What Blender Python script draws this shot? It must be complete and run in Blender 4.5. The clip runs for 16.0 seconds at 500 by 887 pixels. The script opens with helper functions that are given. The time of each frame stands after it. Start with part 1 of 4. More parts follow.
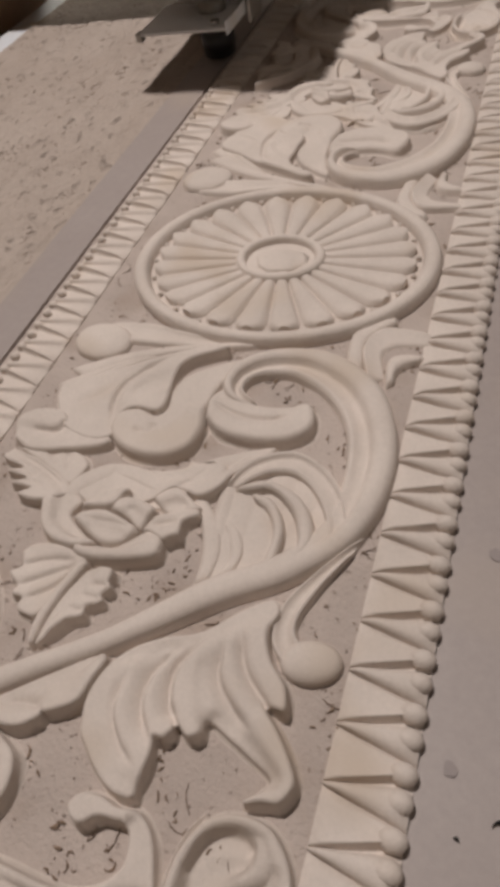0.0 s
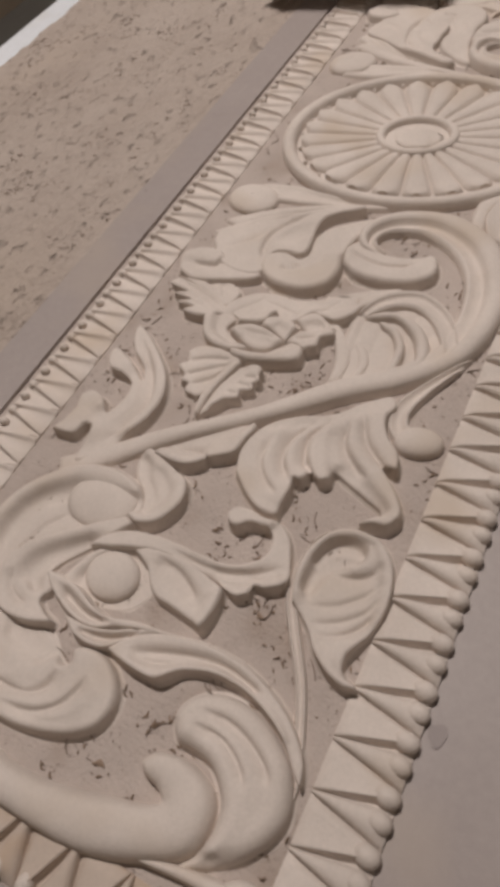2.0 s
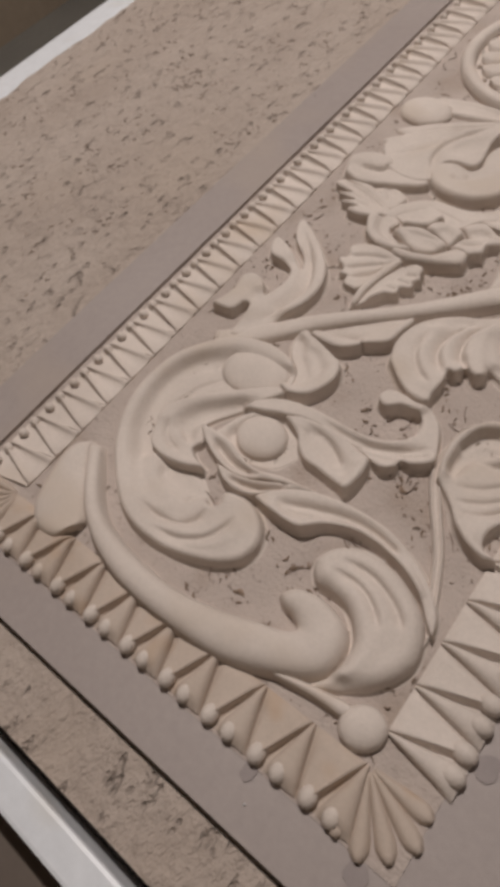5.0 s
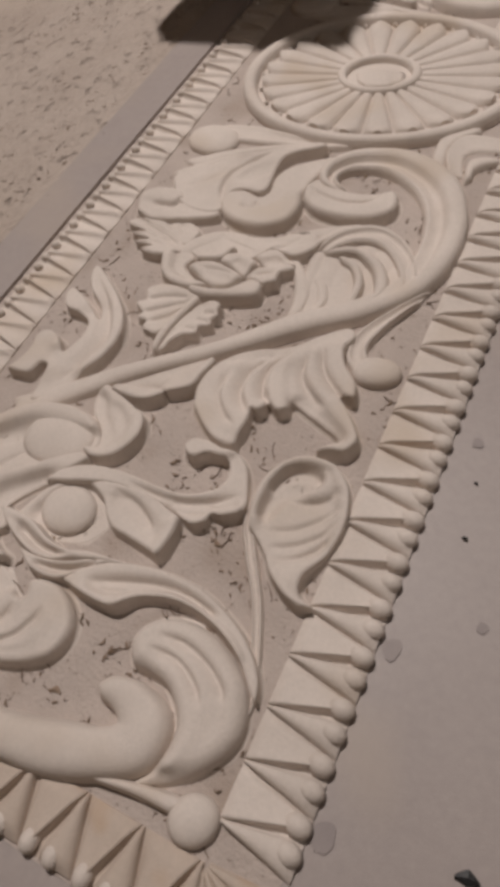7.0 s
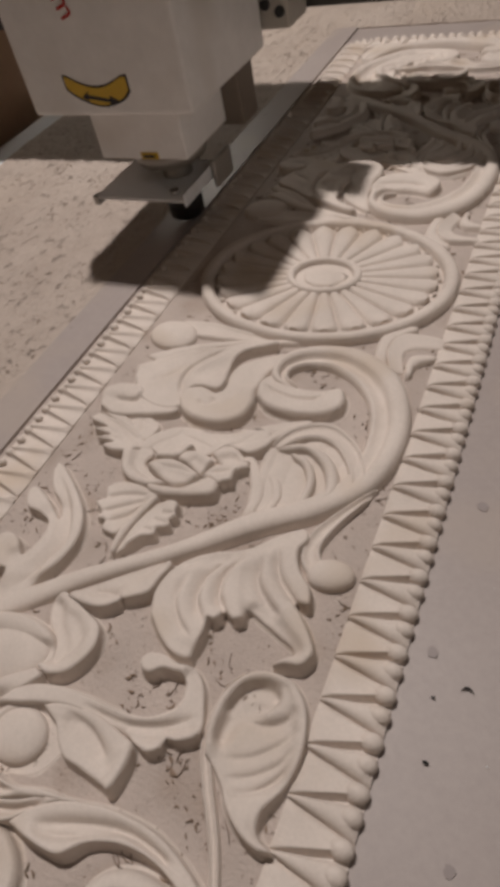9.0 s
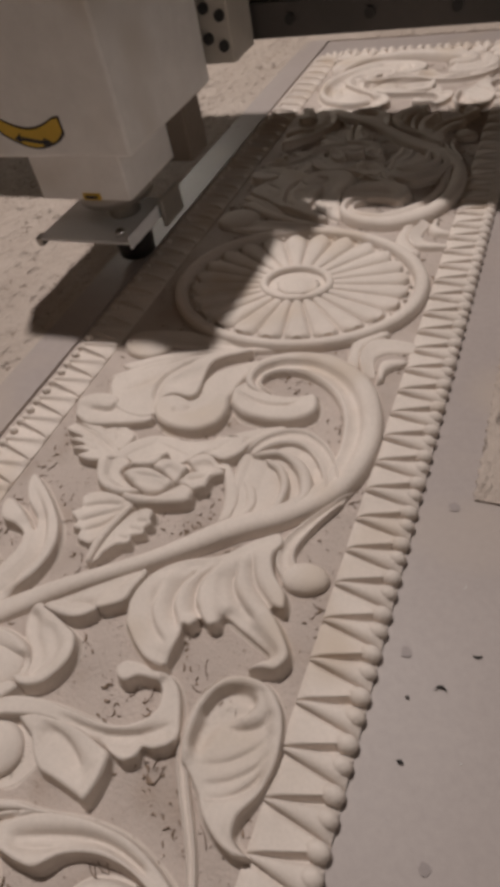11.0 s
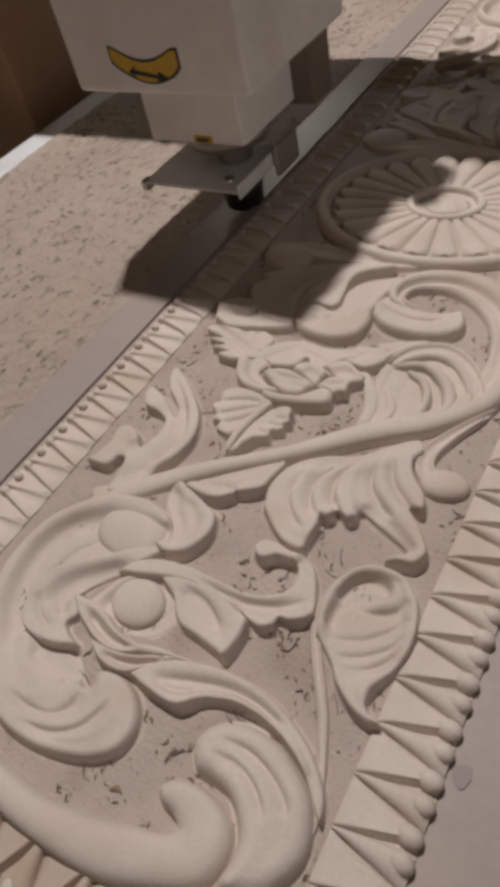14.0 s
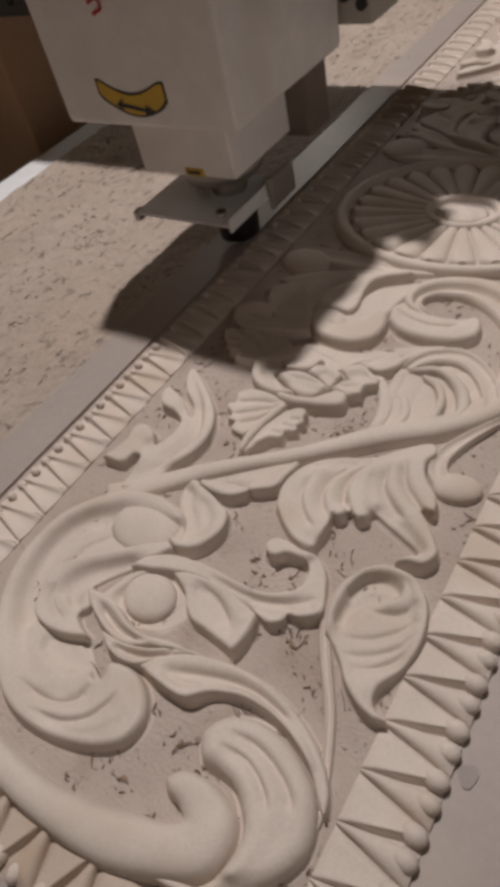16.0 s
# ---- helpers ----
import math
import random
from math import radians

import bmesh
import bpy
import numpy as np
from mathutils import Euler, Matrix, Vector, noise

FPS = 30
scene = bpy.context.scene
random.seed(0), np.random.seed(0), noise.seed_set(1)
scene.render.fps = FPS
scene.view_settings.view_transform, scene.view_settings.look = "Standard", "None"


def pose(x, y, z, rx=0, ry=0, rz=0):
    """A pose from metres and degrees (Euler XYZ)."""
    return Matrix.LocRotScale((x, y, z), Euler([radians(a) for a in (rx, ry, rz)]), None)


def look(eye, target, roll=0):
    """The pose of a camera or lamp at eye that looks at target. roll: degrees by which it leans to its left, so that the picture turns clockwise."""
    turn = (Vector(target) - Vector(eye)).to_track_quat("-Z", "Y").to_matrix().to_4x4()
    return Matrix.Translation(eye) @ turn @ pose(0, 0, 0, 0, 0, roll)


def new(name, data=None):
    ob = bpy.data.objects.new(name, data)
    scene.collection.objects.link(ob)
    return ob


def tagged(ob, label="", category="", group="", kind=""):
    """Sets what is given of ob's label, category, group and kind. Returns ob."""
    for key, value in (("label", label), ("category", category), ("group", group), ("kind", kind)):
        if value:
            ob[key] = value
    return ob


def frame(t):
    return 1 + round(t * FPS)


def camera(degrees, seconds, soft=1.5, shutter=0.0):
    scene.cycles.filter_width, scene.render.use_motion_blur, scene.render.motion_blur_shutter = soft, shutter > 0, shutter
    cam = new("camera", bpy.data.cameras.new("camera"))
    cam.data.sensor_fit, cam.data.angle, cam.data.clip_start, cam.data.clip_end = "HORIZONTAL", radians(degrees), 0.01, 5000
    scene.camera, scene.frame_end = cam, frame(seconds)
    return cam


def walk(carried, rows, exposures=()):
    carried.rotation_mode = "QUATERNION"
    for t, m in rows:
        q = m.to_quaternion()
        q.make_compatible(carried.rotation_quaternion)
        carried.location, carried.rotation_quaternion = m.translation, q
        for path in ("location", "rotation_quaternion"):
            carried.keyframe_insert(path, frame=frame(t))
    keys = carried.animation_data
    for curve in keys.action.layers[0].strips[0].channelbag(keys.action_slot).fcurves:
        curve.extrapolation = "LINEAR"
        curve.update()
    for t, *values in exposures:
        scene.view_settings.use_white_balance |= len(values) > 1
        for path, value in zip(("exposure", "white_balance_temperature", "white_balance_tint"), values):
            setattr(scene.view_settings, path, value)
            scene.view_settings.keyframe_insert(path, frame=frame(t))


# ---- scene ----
import collections

cam = camera(42.7, 16.0, soft=5.8)
PATH = [
    (0, (0.211, 0.274, 0.374), (-0.436, 1.387, -1.157), -15.2),
    (0.5, (0.214, 0.222, 0.395), (-0.472, 1.3, -1.143), -15.5),
    (1, (0.23, 0.195, 0.396), (-0.527, 1.227, -1.141), -17.6),
    (1.5, (0.224, 0.168, 0.401), (-0.562, 1.12, -1.172), -18.5),
    (2, (0.223, 0.132, 0.409), (-0.578, 0.999, -1.205), -18.8),
    (2.5, (0.233, 0.1, 0.41), (-0.602, 0.939, -1.202), -19.4),
    (3, (0.214, 0.073, 0.419), (-0.629, 0.872, -1.209), -17.7),
    (5.3, (0.204, 0.04, 0.393), (-0.738, 0.704, -1.242), -20.1),
    (5.5, (0.208, 0.045, 0.385), (-0.673, 0.736, -1.272), -18.8),
    (6, (0.234, 0.06, 0.38), (-0.579, 0.779, -1.299), -19.3),
    (6.5, (0.241, 0.079, 0.377), (-0.564, 0.83, -1.293), -20.2),
    (7, (0.245, 0.113, 0.383), (-0.481, 0.959, -1.277), -17.9),
    (7.5, (0.257, 0.142, 0.412), (-0.5, 1.156, -1.136), -16.9),
    (8, (0.251, 0.147, 0.416), (-0.51, 1.217, -1.093), -15.4),
    (8.5, (0.249, 0.154, 0.425), (-0.544, 1.274, -1.03), -15.0),
    (9, (0.249, 0.164, 0.427), (-0.502, 1.321, -1.021), -13.6),
    (9.5, (0.253, 0.167, 0.433), (-0.493, 1.348, -0.998), -13.6),
    (10, (0.254, 0.163, 0.435), (-0.505, 1.344, -0.99), -13.7),
    (10.2, (0.259, 0.164, 0.429), (-0.49, 1.36, -0.988), -13.7),
    (12.3, (0.261, 0.158, 0.422), (-0.428, 1.332, -1.042), -13.2),
    (12.5, (0.259, 0.153, 0.419), (-0.434, 1.323, -1.047), -13.1),
    (13, (0.251, 0.144, 0.418), (-0.461, 1.271, -1.073), -13.4),
    (13.5, (0.235, 0.121, 0.408), (-0.572, 1.169, -1.093), -14.5),
    (14, (0.228, 0.105, 0.408), (-0.681, 1.095, -1.073), -16.2),
    (14.5, (0.227, 0.103, 0.408), (-0.693, 1.083, -1.074), -16.7),
    (15, (0.231, 0.101, 0.403), (-0.718, 1.077, -1.063), -17.2),
    (15.5, (0.23, 0.101, 0.402), (-0.697, 1.075, -1.079), -16.3),
    (16, (0.234, 0.097, 0.406), (-0.725, 1.085, -1.045), -16.1),
]
walk(cam, [(t, look(eye, target, roll)) for t, eye, target, roll in PATH])

# ---- light and room tone ----
world = bpy.data.worlds.new("room_air")
scene.world = world
world.use_nodes = True
world.node_tree.nodes["Background"].inputs[0].default_value = (0.68, 0.47, 0.33, 1)
world.node_tree.nodes["Background"].inputs[1].default_value = 0.10


def lamp(name, eye, target, watts, size, colour):
    data = bpy.data.lights.new(name, "AREA")
    data.shape, data.size, data.energy, data.color = "DISK", size, watts, colour
    ob = new(name, data)
    ob.matrix_world = look(eye, target)
    return ob


# ceiling lamp over the table, added fill for the head's front, lamp behind gantry
lamp("ceiling_lamp", (-0.60, 1.19, 2.7), (-0.1, 0.75, 0), 61, 0.10, (1.0, 0.92, 0.88))
lamp("side_fill", (1.8, 0.0, 1.3), (-0.1, 0.8, 0.1), 2.2, 0.35, (1.0, 0.97, 0.95))
lamp("back_lamp", (-1.0, 2.1, 0.55), (-0.2, 1.25, 0), 2.6, 0.12, (1.0, 0.93, 0.82))


# ---- materials ----
def material(name, c1, c2, rough=0.7, metal=0.0, scale=60.0, fine=600.0, bump=0.3, stretch=(1, 1, 1), spots=0.0, spot_colour=(0.1, 0.07, 0.05), spot_scale=90.0, local=False, stain=None, depth=0.001, speck=0.35, spot_soft=0.07):
    """Two scales of tone, fine grain relief, and dark specks."""
    m = bpy.data.materials.new(name)
    m.use_nodes = True
    nt = m.node_tree
    n, l = nt.nodes, nt.links
    shader = n["Principled BSDF"]
    shader.inputs["Roughness"].default_value = rough
    shader.inputs["Metallic"].default_value = metal
    if local:
        src = n.new("ShaderNodeTexCoord").outputs["Object"]
    else:
        src = n.new("ShaderNodeNewGeometry").outputs["Position"]
    mp = n.new("ShaderNodeMapping")
    mp.inputs["Scale"].default_value = stretch
    l.new(src, mp.inputs[0])

    def noise_node(s, detail=4.0, roughness=0.6):
        t = n.new("ShaderNodeTexNoise")
        t.inputs["Scale"].default_value, t.inputs["Detail"].default_value, t.inputs["Roughness"].default_value = s, detail, roughness
        l.new(mp.outputs[0], t.inputs["Vector"])
        return t.outputs["Fac"]

    def ramp(fac, a, b, ca=(0, 0, 0, 1), cb=(1, 1, 1, 1)):
        r = n.new("ShaderNodeValToRGB")
        r.color_ramp.elements[0].position, r.color_ramp.elements[1].position = a, b
        r.color_ramp.elements[0].color, r.color_ramp.elements[1].color = ca, cb
        l.new(fac, r.inputs[0])
        return r.outputs[0]

    def mix(fac, a, b, kind="MIX"):
        x = n.new("ShaderNodeMix")
        x.data_type, x.blend_type = "RGBA", kind
        for value, socket in ((fac, x.inputs[0]), (a, x.inputs[6]), (b, x.inputs[7])):
            if isinstance(value, (int, float)):
                socket.default_value = value
            elif isinstance(value, tuple):
                socket.default_value = (*value, 1)
            else:
                l.new(value, socket)
        return x.outputs[2]

    big, small = noise_node(scale / 8, 3.0), noise_node(scale * 4, 5.0, 0.7)
    colour = mix(ramp(big, 0.35, 0.65), c1, c2)
    colour = mix(speck, colour, ramp(small, 0.25, 0.8, (0.72, 0.72, 0.72, 1), (1.15, 1.15, 1.15, 1)), "MULTIPLY")
    if stain:
        colour = mix(ramp(noise_node(stain[0], 2.0), 0.55, 0.72), colour, stain[1])
    relief = noise_node(fine, 4.0, 0.65)
    if spots:
        dark = ramp(noise_node(spot_scale, 3.0, 0.55), 1 - spots, 1 - spots + spot_soft)
        colour = mix(dark, colour, spot_colour)
        sub = n.new("ShaderNodeMath")
        sub.operation = "SUBTRACT"
        l.new(relief, sub.inputs[0])
        l.new(dark, sub.inputs[1])
        relief = sub.outputs[0]
    l.new(colour, shader.inputs["Base Color"])
    b = n.new("ShaderNodeBump")
    b.inputs["Strength"].default_value, b.inputs["Distance"].default_value = bump, depth
    l.new(relief, b.inputs["Height"])
    l.new(b.outputs[0], shader.inputs["Normal"])
    return m


CARVED = material("carved_board", (0.70, 0.618, 0.555), (0.61, 0.535, 0.477), 0.74, scale=90, fine=750, bump=0.55, stain=(9, (0.57, 0.475, 0.39)))
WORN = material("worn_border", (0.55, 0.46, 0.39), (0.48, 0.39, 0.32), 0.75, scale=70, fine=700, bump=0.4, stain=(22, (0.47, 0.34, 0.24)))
GROUND = material("cut_ground", (0.53, 0.45, 0.40), (0.45, 0.378, 0.335), 0.85, scale=110, fine=300, bump=0.9, spots=0.34, spot_colour=(0.27, 0.2, 0.155), spot_scale=150, spot_soft=0.12, stain=(14, (0.40, 0.322, 0.27)), depth=0.002)
MARGIN = material("planed_margin", (0.375, 0.322, 0.30), (0.345, 0.293, 0.272), 0.5, scale=40, fine=900, bump=0.18, spots=0.27, spot_colour=(0.16, 0.13, 0.12), spot_scale=34, stain=(5, (0.41, 0.34, 0.29)))
ROUGH = material("rough_board", (0.49, 0.412, 0.357), (0.42, 0.345, 0.293), 0.85, scale=60, fine=85, bump=1.0, stretch=(1, 0.55, 1), spots=0.40, spot_colour=(0.31, 0.25, 0.21), spot_scale=90, speck=0.45, spot_soft=0.25, stain=(7, (0.46, 0.38, 0.32)), depth=0.009)
EDGE = material("board_edge", (0.40, 0.31, 0.23), (0.28, 0.2, 0.14), 0.9, scale=60, fine=250, bump=0.8)
STAIN = material("glue_stain", (0.28, 0.238, 0.228), (0.315, 0.268, 0.253), 0.6, scale=200, fine=900, bump=0.1)
CHIP = material("chip_wood", (0.19, 0.13, 0.09), (0.34, 0.25, 0.185), 0.85, scale=200, fine=900, bump=0.3)
WHITE = material("white_enamel", (0.82, 0.81, 0.80), (0.78, 0.77, 0.76), 0.35, scale=8, fine=300, bump=0.04, local=True, stain=(6, (0.64, 0.61, 0.57)))
RAIL = material("white_strip", (0.80, 0.82, 0.85), (0.74, 0.76, 0.79), 0.4, scale=20, fine=400, bump=0.08, stain=(10, (0.66, 0.64, 0.6)))
STEEL = material("machine_steel", (0.42, 0.40, 0.37), (0.34, 0.32, 0.30), 0.42, 0.7, scale=30, fine=500, bump=0.08, local=True)
MOUNT = material("brown_steel", (0.20, 0.165, 0.135), (0.15, 0.12, 0.10), 0.5, 0.3, scale=30, fine=500, bump=0.1, local=True)
TORN = material("torn_fibre", (0.33, 0.265, 0.22), (0.25, 0.195, 0.155), 0.9, scale=300, fine=900, bump=0.2)
DUST = material("dust_grain", (0.34, 0.27, 0.225), (0.24, 0.18, 0.145), 0.9, scale=300, fine=900, bump=0.2)
BRIGHT = material("ground_steel", (0.75, 0.75, 0.75), (0.66, 0.66, 0.66), 0.2, 1.0, scale=20, fine=700, bump=0.03, local=True)
DARK = material("dark_steel", (0.06, 0.058, 0.055), (0.10, 0.09, 0.085), 0.5, 0.3, scale=30, fine=500, bump=0.1, local=True)
BLACK = material("black_rubber", (0.012, 0.012, 0.013), (0.022, 0.02, 0.02), 0.45, scale=40, fine=500, bump=0.1, local=True)
PAINT = material("beam_paint", (0.50, 0.47, 0.42), (0.46, 0.43, 0.38), 0.5, scale=10, fine=300, bump=0.05, local=True)
YELLOW = material("yellow_film", (0.62, 0.40, 0.03), (0.56, 0.35, 0.03), 0.35, scale=20, fine=300, bump=0.02, local=True)
INK = material("dark_ink", (0.012, 0.01, 0.008), (0.02, 0.016, 0.012), 0.4, scale=20, fine=300, bump=0.02, local=True)
RED = material("red_ink", (0.50, 0.03, 0.03), (0.44, 0.03, 0.03), 0.4, scale=20, fine=300, bump=0.02, local=True)
WALL = material("shop_wall", (0.42, 0.34, 0.26), (0.36, 0.29, 0.22), 0.85, scale=6, fine=80, bump=0.2)
FLOOR = material("shop_floor", (0.30, 0.29, 0.26), (0.24, 0.23, 0.21), 0.8, scale=8, fine=60, bump=0.3)
PLY = material("brown_panel", (0.46, 0.29, 0.18), (0.38, 0.235, 0.145), 0.6, scale=12, fine=150, bump=0.15)

GLASS = bpy.data.materials.new("clear_acrylic")
GLASS.use_nodes = True
g = GLASS.node_tree.nodes["Principled BSDF"]
g.inputs["Base Color"].default_value = (0.86, 0.86, 0.86, 1)
g.inputs["Roughness"].default_value = 0.45
g.inputs["Transmission Weight"].default_value = 0.3
g.inputs["IOR"].default_value = 1.3


# ---- mesh helpers ----
def part(name, mesh, material, parent, label=""):
    """Links a mesh or bmesh as one object under a thing or part."""
    if isinstance(mesh, bmesh.types.BMesh):
        bm, mesh = mesh, bpy.data.meshes.new(name)
        bm.to_mesh(mesh)
        bm.free()
    if not mesh.materials:
        mesh.materials.append(material)
    ob = new(name, mesh)
    ob.parent = parent
    if label:
        tagged(ob, label)
    return ob


def thing(name, label, category, at=(0, 0, 0), group="", kind=""):
    ob = new(name)
    ob.location = at
    ob.empty_display_size = 0.05
    return tagged(ob, label, category, group, kind)


def box(x0, x1, y0, y1, z0, z1, bevel=0.0, segments=2):
    bm = bmesh.new()
    bmesh.ops.create_cube(bm, size=1)
    for v in bm.verts:
        v.co = ((x0, x1)[v.co.x > 0], (y0, y1)[v.co.y > 0], (z0, z1)[v.co.z > 0])
    if bevel:
        bmesh.ops.bevel(bm, geom=bm.edges[:], offset=bevel, segments=segments, affect="EDGES", profile=0.6)
    return bm


def rod(x, y, z0, z1, r0, r1=None, n=28, bevel=0.0):
    bm = bmesh.new()
    bmesh.ops.create_cone(bm, cap_ends=True, segments=n, radius1=r0, radius2=r0 if r1 is None else r1, depth=z1 - z0)
    bmesh.ops.translate(bm, verts=bm.verts, vec=(x, y, (z0 + z1) / 2))
    if bevel:
        bmesh.ops.bevel(bm, geom=[e for e in bm.edges if len(e.link_faces) == 2 and e.calc_face_angle() > 0.9], offset=bevel, segments=2, affect="EDGES")
    for f in bm.faces:
        f.smooth = len(f.verts) == 4
    return bm


def mesh_from(name, verts, faces, smooth=True):
    me = bpy.data.meshes.new(name)
    me.from_pydata([tuple(v) for v in verts], [], faces)
    if smooth:
        me.polygons.foreach_set("use_smooth", [True] * len(me.polygons))
    me.update()
    return me


def sheet(name, xyz, skirt=None, smooth=True):
    """A grid of points (n, m, 3) as a smooth surface; with skirt, walls fall from its border to that height."""
    n, m = xyz.shape[:2]
    a = xyz[:-1, :-1, :2] - xyz[1:, 1:, :2]
    b = xyz[:-1, 1:, :2] - xyz[1:, :-1, :2]
    up = (a[..., 0] * b[..., 1] - a[..., 1] * b[..., 0]).sum() < 0
    verts = [tuple(v) for v in xyz.reshape(-1, 3)]
    faces = []
    for i in range(n - 1):
        for j in range(m - 1):
            q = (i * m + j, (i + 1) * m + j, (i + 1) * m + j + 1, i * m + j + 1)
            faces.append(q if up else q[::-1])
    if skirt is not None:
        ring = [i * m for i in range(n)] + [(n - 1) * m + j for j in range(1, m)] + [i * m + m - 1 for i in range(n - 2, -1, -1)] + [j for j in range(m - 2, 0, -1)]
        first = len(verts)
        for k in ring:
            verts.append(verts[k])
        for k in ring:
            verts.append((verts[k][0], verts[k][1], skirt))
        c = len(ring)
        for k in range(c):
            q = (first + k, first + c + k, first + c + (k + 1) % c, first + (k + 1) % c)
            faces.append(q[::-1] if up else q)
    return mesh_from(name, verts, faces, smooth)


def spline(points, n):
    """n even steps along a smooth curve through the points."""
    p = np.array(points, float)
    p = np.vstack([2 * p[0] - p[1], p, 2 * p[-1] - p[-2]])
    k = len(p) - 3
    t = np.linspace(0, k, n)
    i = np.minimum(t.astype(int), k - 1)
    f = (t - i)[:, None]
    a, b, c, d = p[i], p[i + 1], p[i + 2], p[i + 3]
    return 0.5 * (2 * b + (c - a) * f + (2 * a - 5 * b + 4 * c - d) * f**2 + (3 * b - a - 3 * c + d) * f**3)


# ---- the shop ----
def slab(name, dims, mat, label="", kind="structure"):
    ob = part(name, box(*dims), mat, None)
    return tagged(ob, label, "", "", kind)


slab("floor", (-3, 3.2, -2.2, 4.2, -0.95, -0.85), FLOOR, "dark concrete shop floor below the machine table")
slab("wall_west", (-3.1, -3.0, -2.2, 4.2, -0.85, 3.1), WALL, "plain beige shop wall")
slab("wall_east", (3.2, 3.3, -2.2, 4.2, -0.85, 3.1), WALL, "plain beige shop wall")
slab("wall_south", (-3.1, 3.3, -2.3, -2.2, -0.85, 3.1), WALL, "plain beige shop wall")
slab("wall_north", (-3.1, 3.3, 4.2, 4.3, -0.85, 3.1), WALL, "plain beige shop wall")
slab("ceiling", (-3.1, 3.3, -2.3, 4.3, 3.1, 3.2), WALL, "plain beige shop ceiling")

# ---- machine table and raw board ----
table = thing("machine_table", "router table with white edge strips under the board", "machine table", (0, 0, -0.05))
part("frame", box(-0.76, 0.95, -0.075, 1.95, -0.12, 0.012, 0.004), DARK, table)
for dims in ((-0.755, -0.698, -0.09, 1.98, -0.03, 0.047), (-0.755, 0.97, -0.084, -0.061, -0.03, 0.044)):
    part("edge_strip", box(*dims, 0.003), RAIL, table, "white painted steel edge strip")
# added box, keeps the view past the near strip darker than the floor
part("dark_filler", box(-0.755, 0.97, -0.32, -0.086, -0.09, 0.0, 0.004), MOUNT, table, "added dark brown box past the near strip")
for x in (-0.68, 0.88):
    for y in (0.02, 1.85):
        part("leg", box(x - 0.05, x + 0.05, y - 0.05, y + 0.05, -0.8, -0.12, 0.004), DARK, table)


def rough_patch(x0, x1, y0, y1, z, step, amp, seed):
    nx, ny = int((x1 - x0) / step) + 2, int((y1 - y0) / step) + 2
    xs, ys = np.linspace(x0, x1, nx), np.linspace(y0, y1, ny)
    g = np.zeros((nx, ny, 3))
    for i, x in enumerate(xs):
        for j, y in enumerate(ys):
            u = noise.noise((x * 40 + seed, y * 22, 1)) + 0.6 * noise.noise((x * 110, y * 60 + seed, 5)) + 0.4 * noise.noise((x * 8, y * 8, seed))
            g[i, j] = (x, y, z + amp * u)
    return g


blank = thing("raw_board", "large wooden board with rough scraped surface on the table", "board", (0, 0, 0))
part("board_face", sheet("board_face", rough_patch(-0.69, -0.262, -0.05, 1.9, 0.002, 0.0032, 0.0026, 3), -0.034), ROUGH, blank, "scraped pale wood with small dark chips")
part("board_face", sheet("board_face", rough_patch(-0.262, 0.55, -0.051, -0.0075, -0.004, 0.004, 0.0011, 9), -0.034), ROUGH, blank, "rough wood strip along the cut")
part("board_core", box(-0.69, 0.9, -0.046, 1.9, -0.037, -0.012), EDGE, blank)

# planed margins round the carving
part("margin", sheet("margin", rough_patch(-0.262, -0.2125, -0.004, 1.66, 0.0035, 0.02, 0.0002, 4), -0.03), MARGIN, blank, "smooth planed band beside the border")
part("margin", sheet("margin", rough_patch(0.205, 0.9, -0.004, 1.66, -0.0005, 0.03, 0.0002, 5), -0.03), MARGIN, blank, "smooth planed margin with small stains")
part("margin", sheet("margin", rough_patch(-0.2125, 0.205, -0.004, 0.036, -0.0005, 0.02, 0.0002, 6), -0.03), MARGIN, blank, "smooth planed margin with small stains")
part("margin", sheet("margin", rough_patch(-0.2125, 0.205, 1.57, 1.66, -0.0005, 0.02, 0.0002, 6), -0.03), MARGIN, blank)
part("board_face", sheet("board_face", rough_patch(-0.262, 0.9, 1.66, 1.9, 0.002, 0.012, 0.001, 7), -0.03), ROUGH, blank)


def stain(x, y, r, seed):
    n = 22
    pts = []
    for k in range(n):
        t = 2 * math.pi * k / n
        q = r * (1 + 0.35 * noise.noise((math.cos(t) * 1.2 + seed, math.sin(t) * 1.2, seed)))
        pts.append((x + q * math.cos(t), y + 1.1 * q * math.sin(t)))
    rings = np.array([[(x + (px - x) * f, y + (py - y) * f, 0.0003) for px, py in pts + pts[:1]] for f in (0.02, 0.5, 0.94, 1.0)])
    part("stain", sheet("stain", rings), STAIN, blank)


for k, (x, y, r) in enumerate(((0.2165, 0.106, 0.0065), (0.2165, 0.209, 0.006), (0.112, 0.0265, 0.005), (0.187, 0.022, 0.0065), (0.236, 0.49, 0.004), (0.225, 0.36, 0.0035), (0.26, 0.24, 0.003))):
    stain(x, y, r, k * 3.7)


def jagged_strip():
    """Uncut stock beside the right margin, with the scalloped edge that the cutter left."""
    rows = []
    ys = np.arange(0.5, 1.66, 0.0025)
    for y in ys:
        w = 0.0022 * abs(math.sin(y * 260)) + 0.0008 * noise.noise((y * 300, 0, 0))
        rows.append([(0.2475 + w, y, 0.0014), (0.30, y, 0.002), (0.60, y, 0.002), (0.9, y, 0.002)])
    return np.array(rows)


part("uncut_edge", sheet("uncut_edge", jagged_strip(), -0.0005), ROUGH, blank, "uncut pale wood with a scalloped cutter edge")

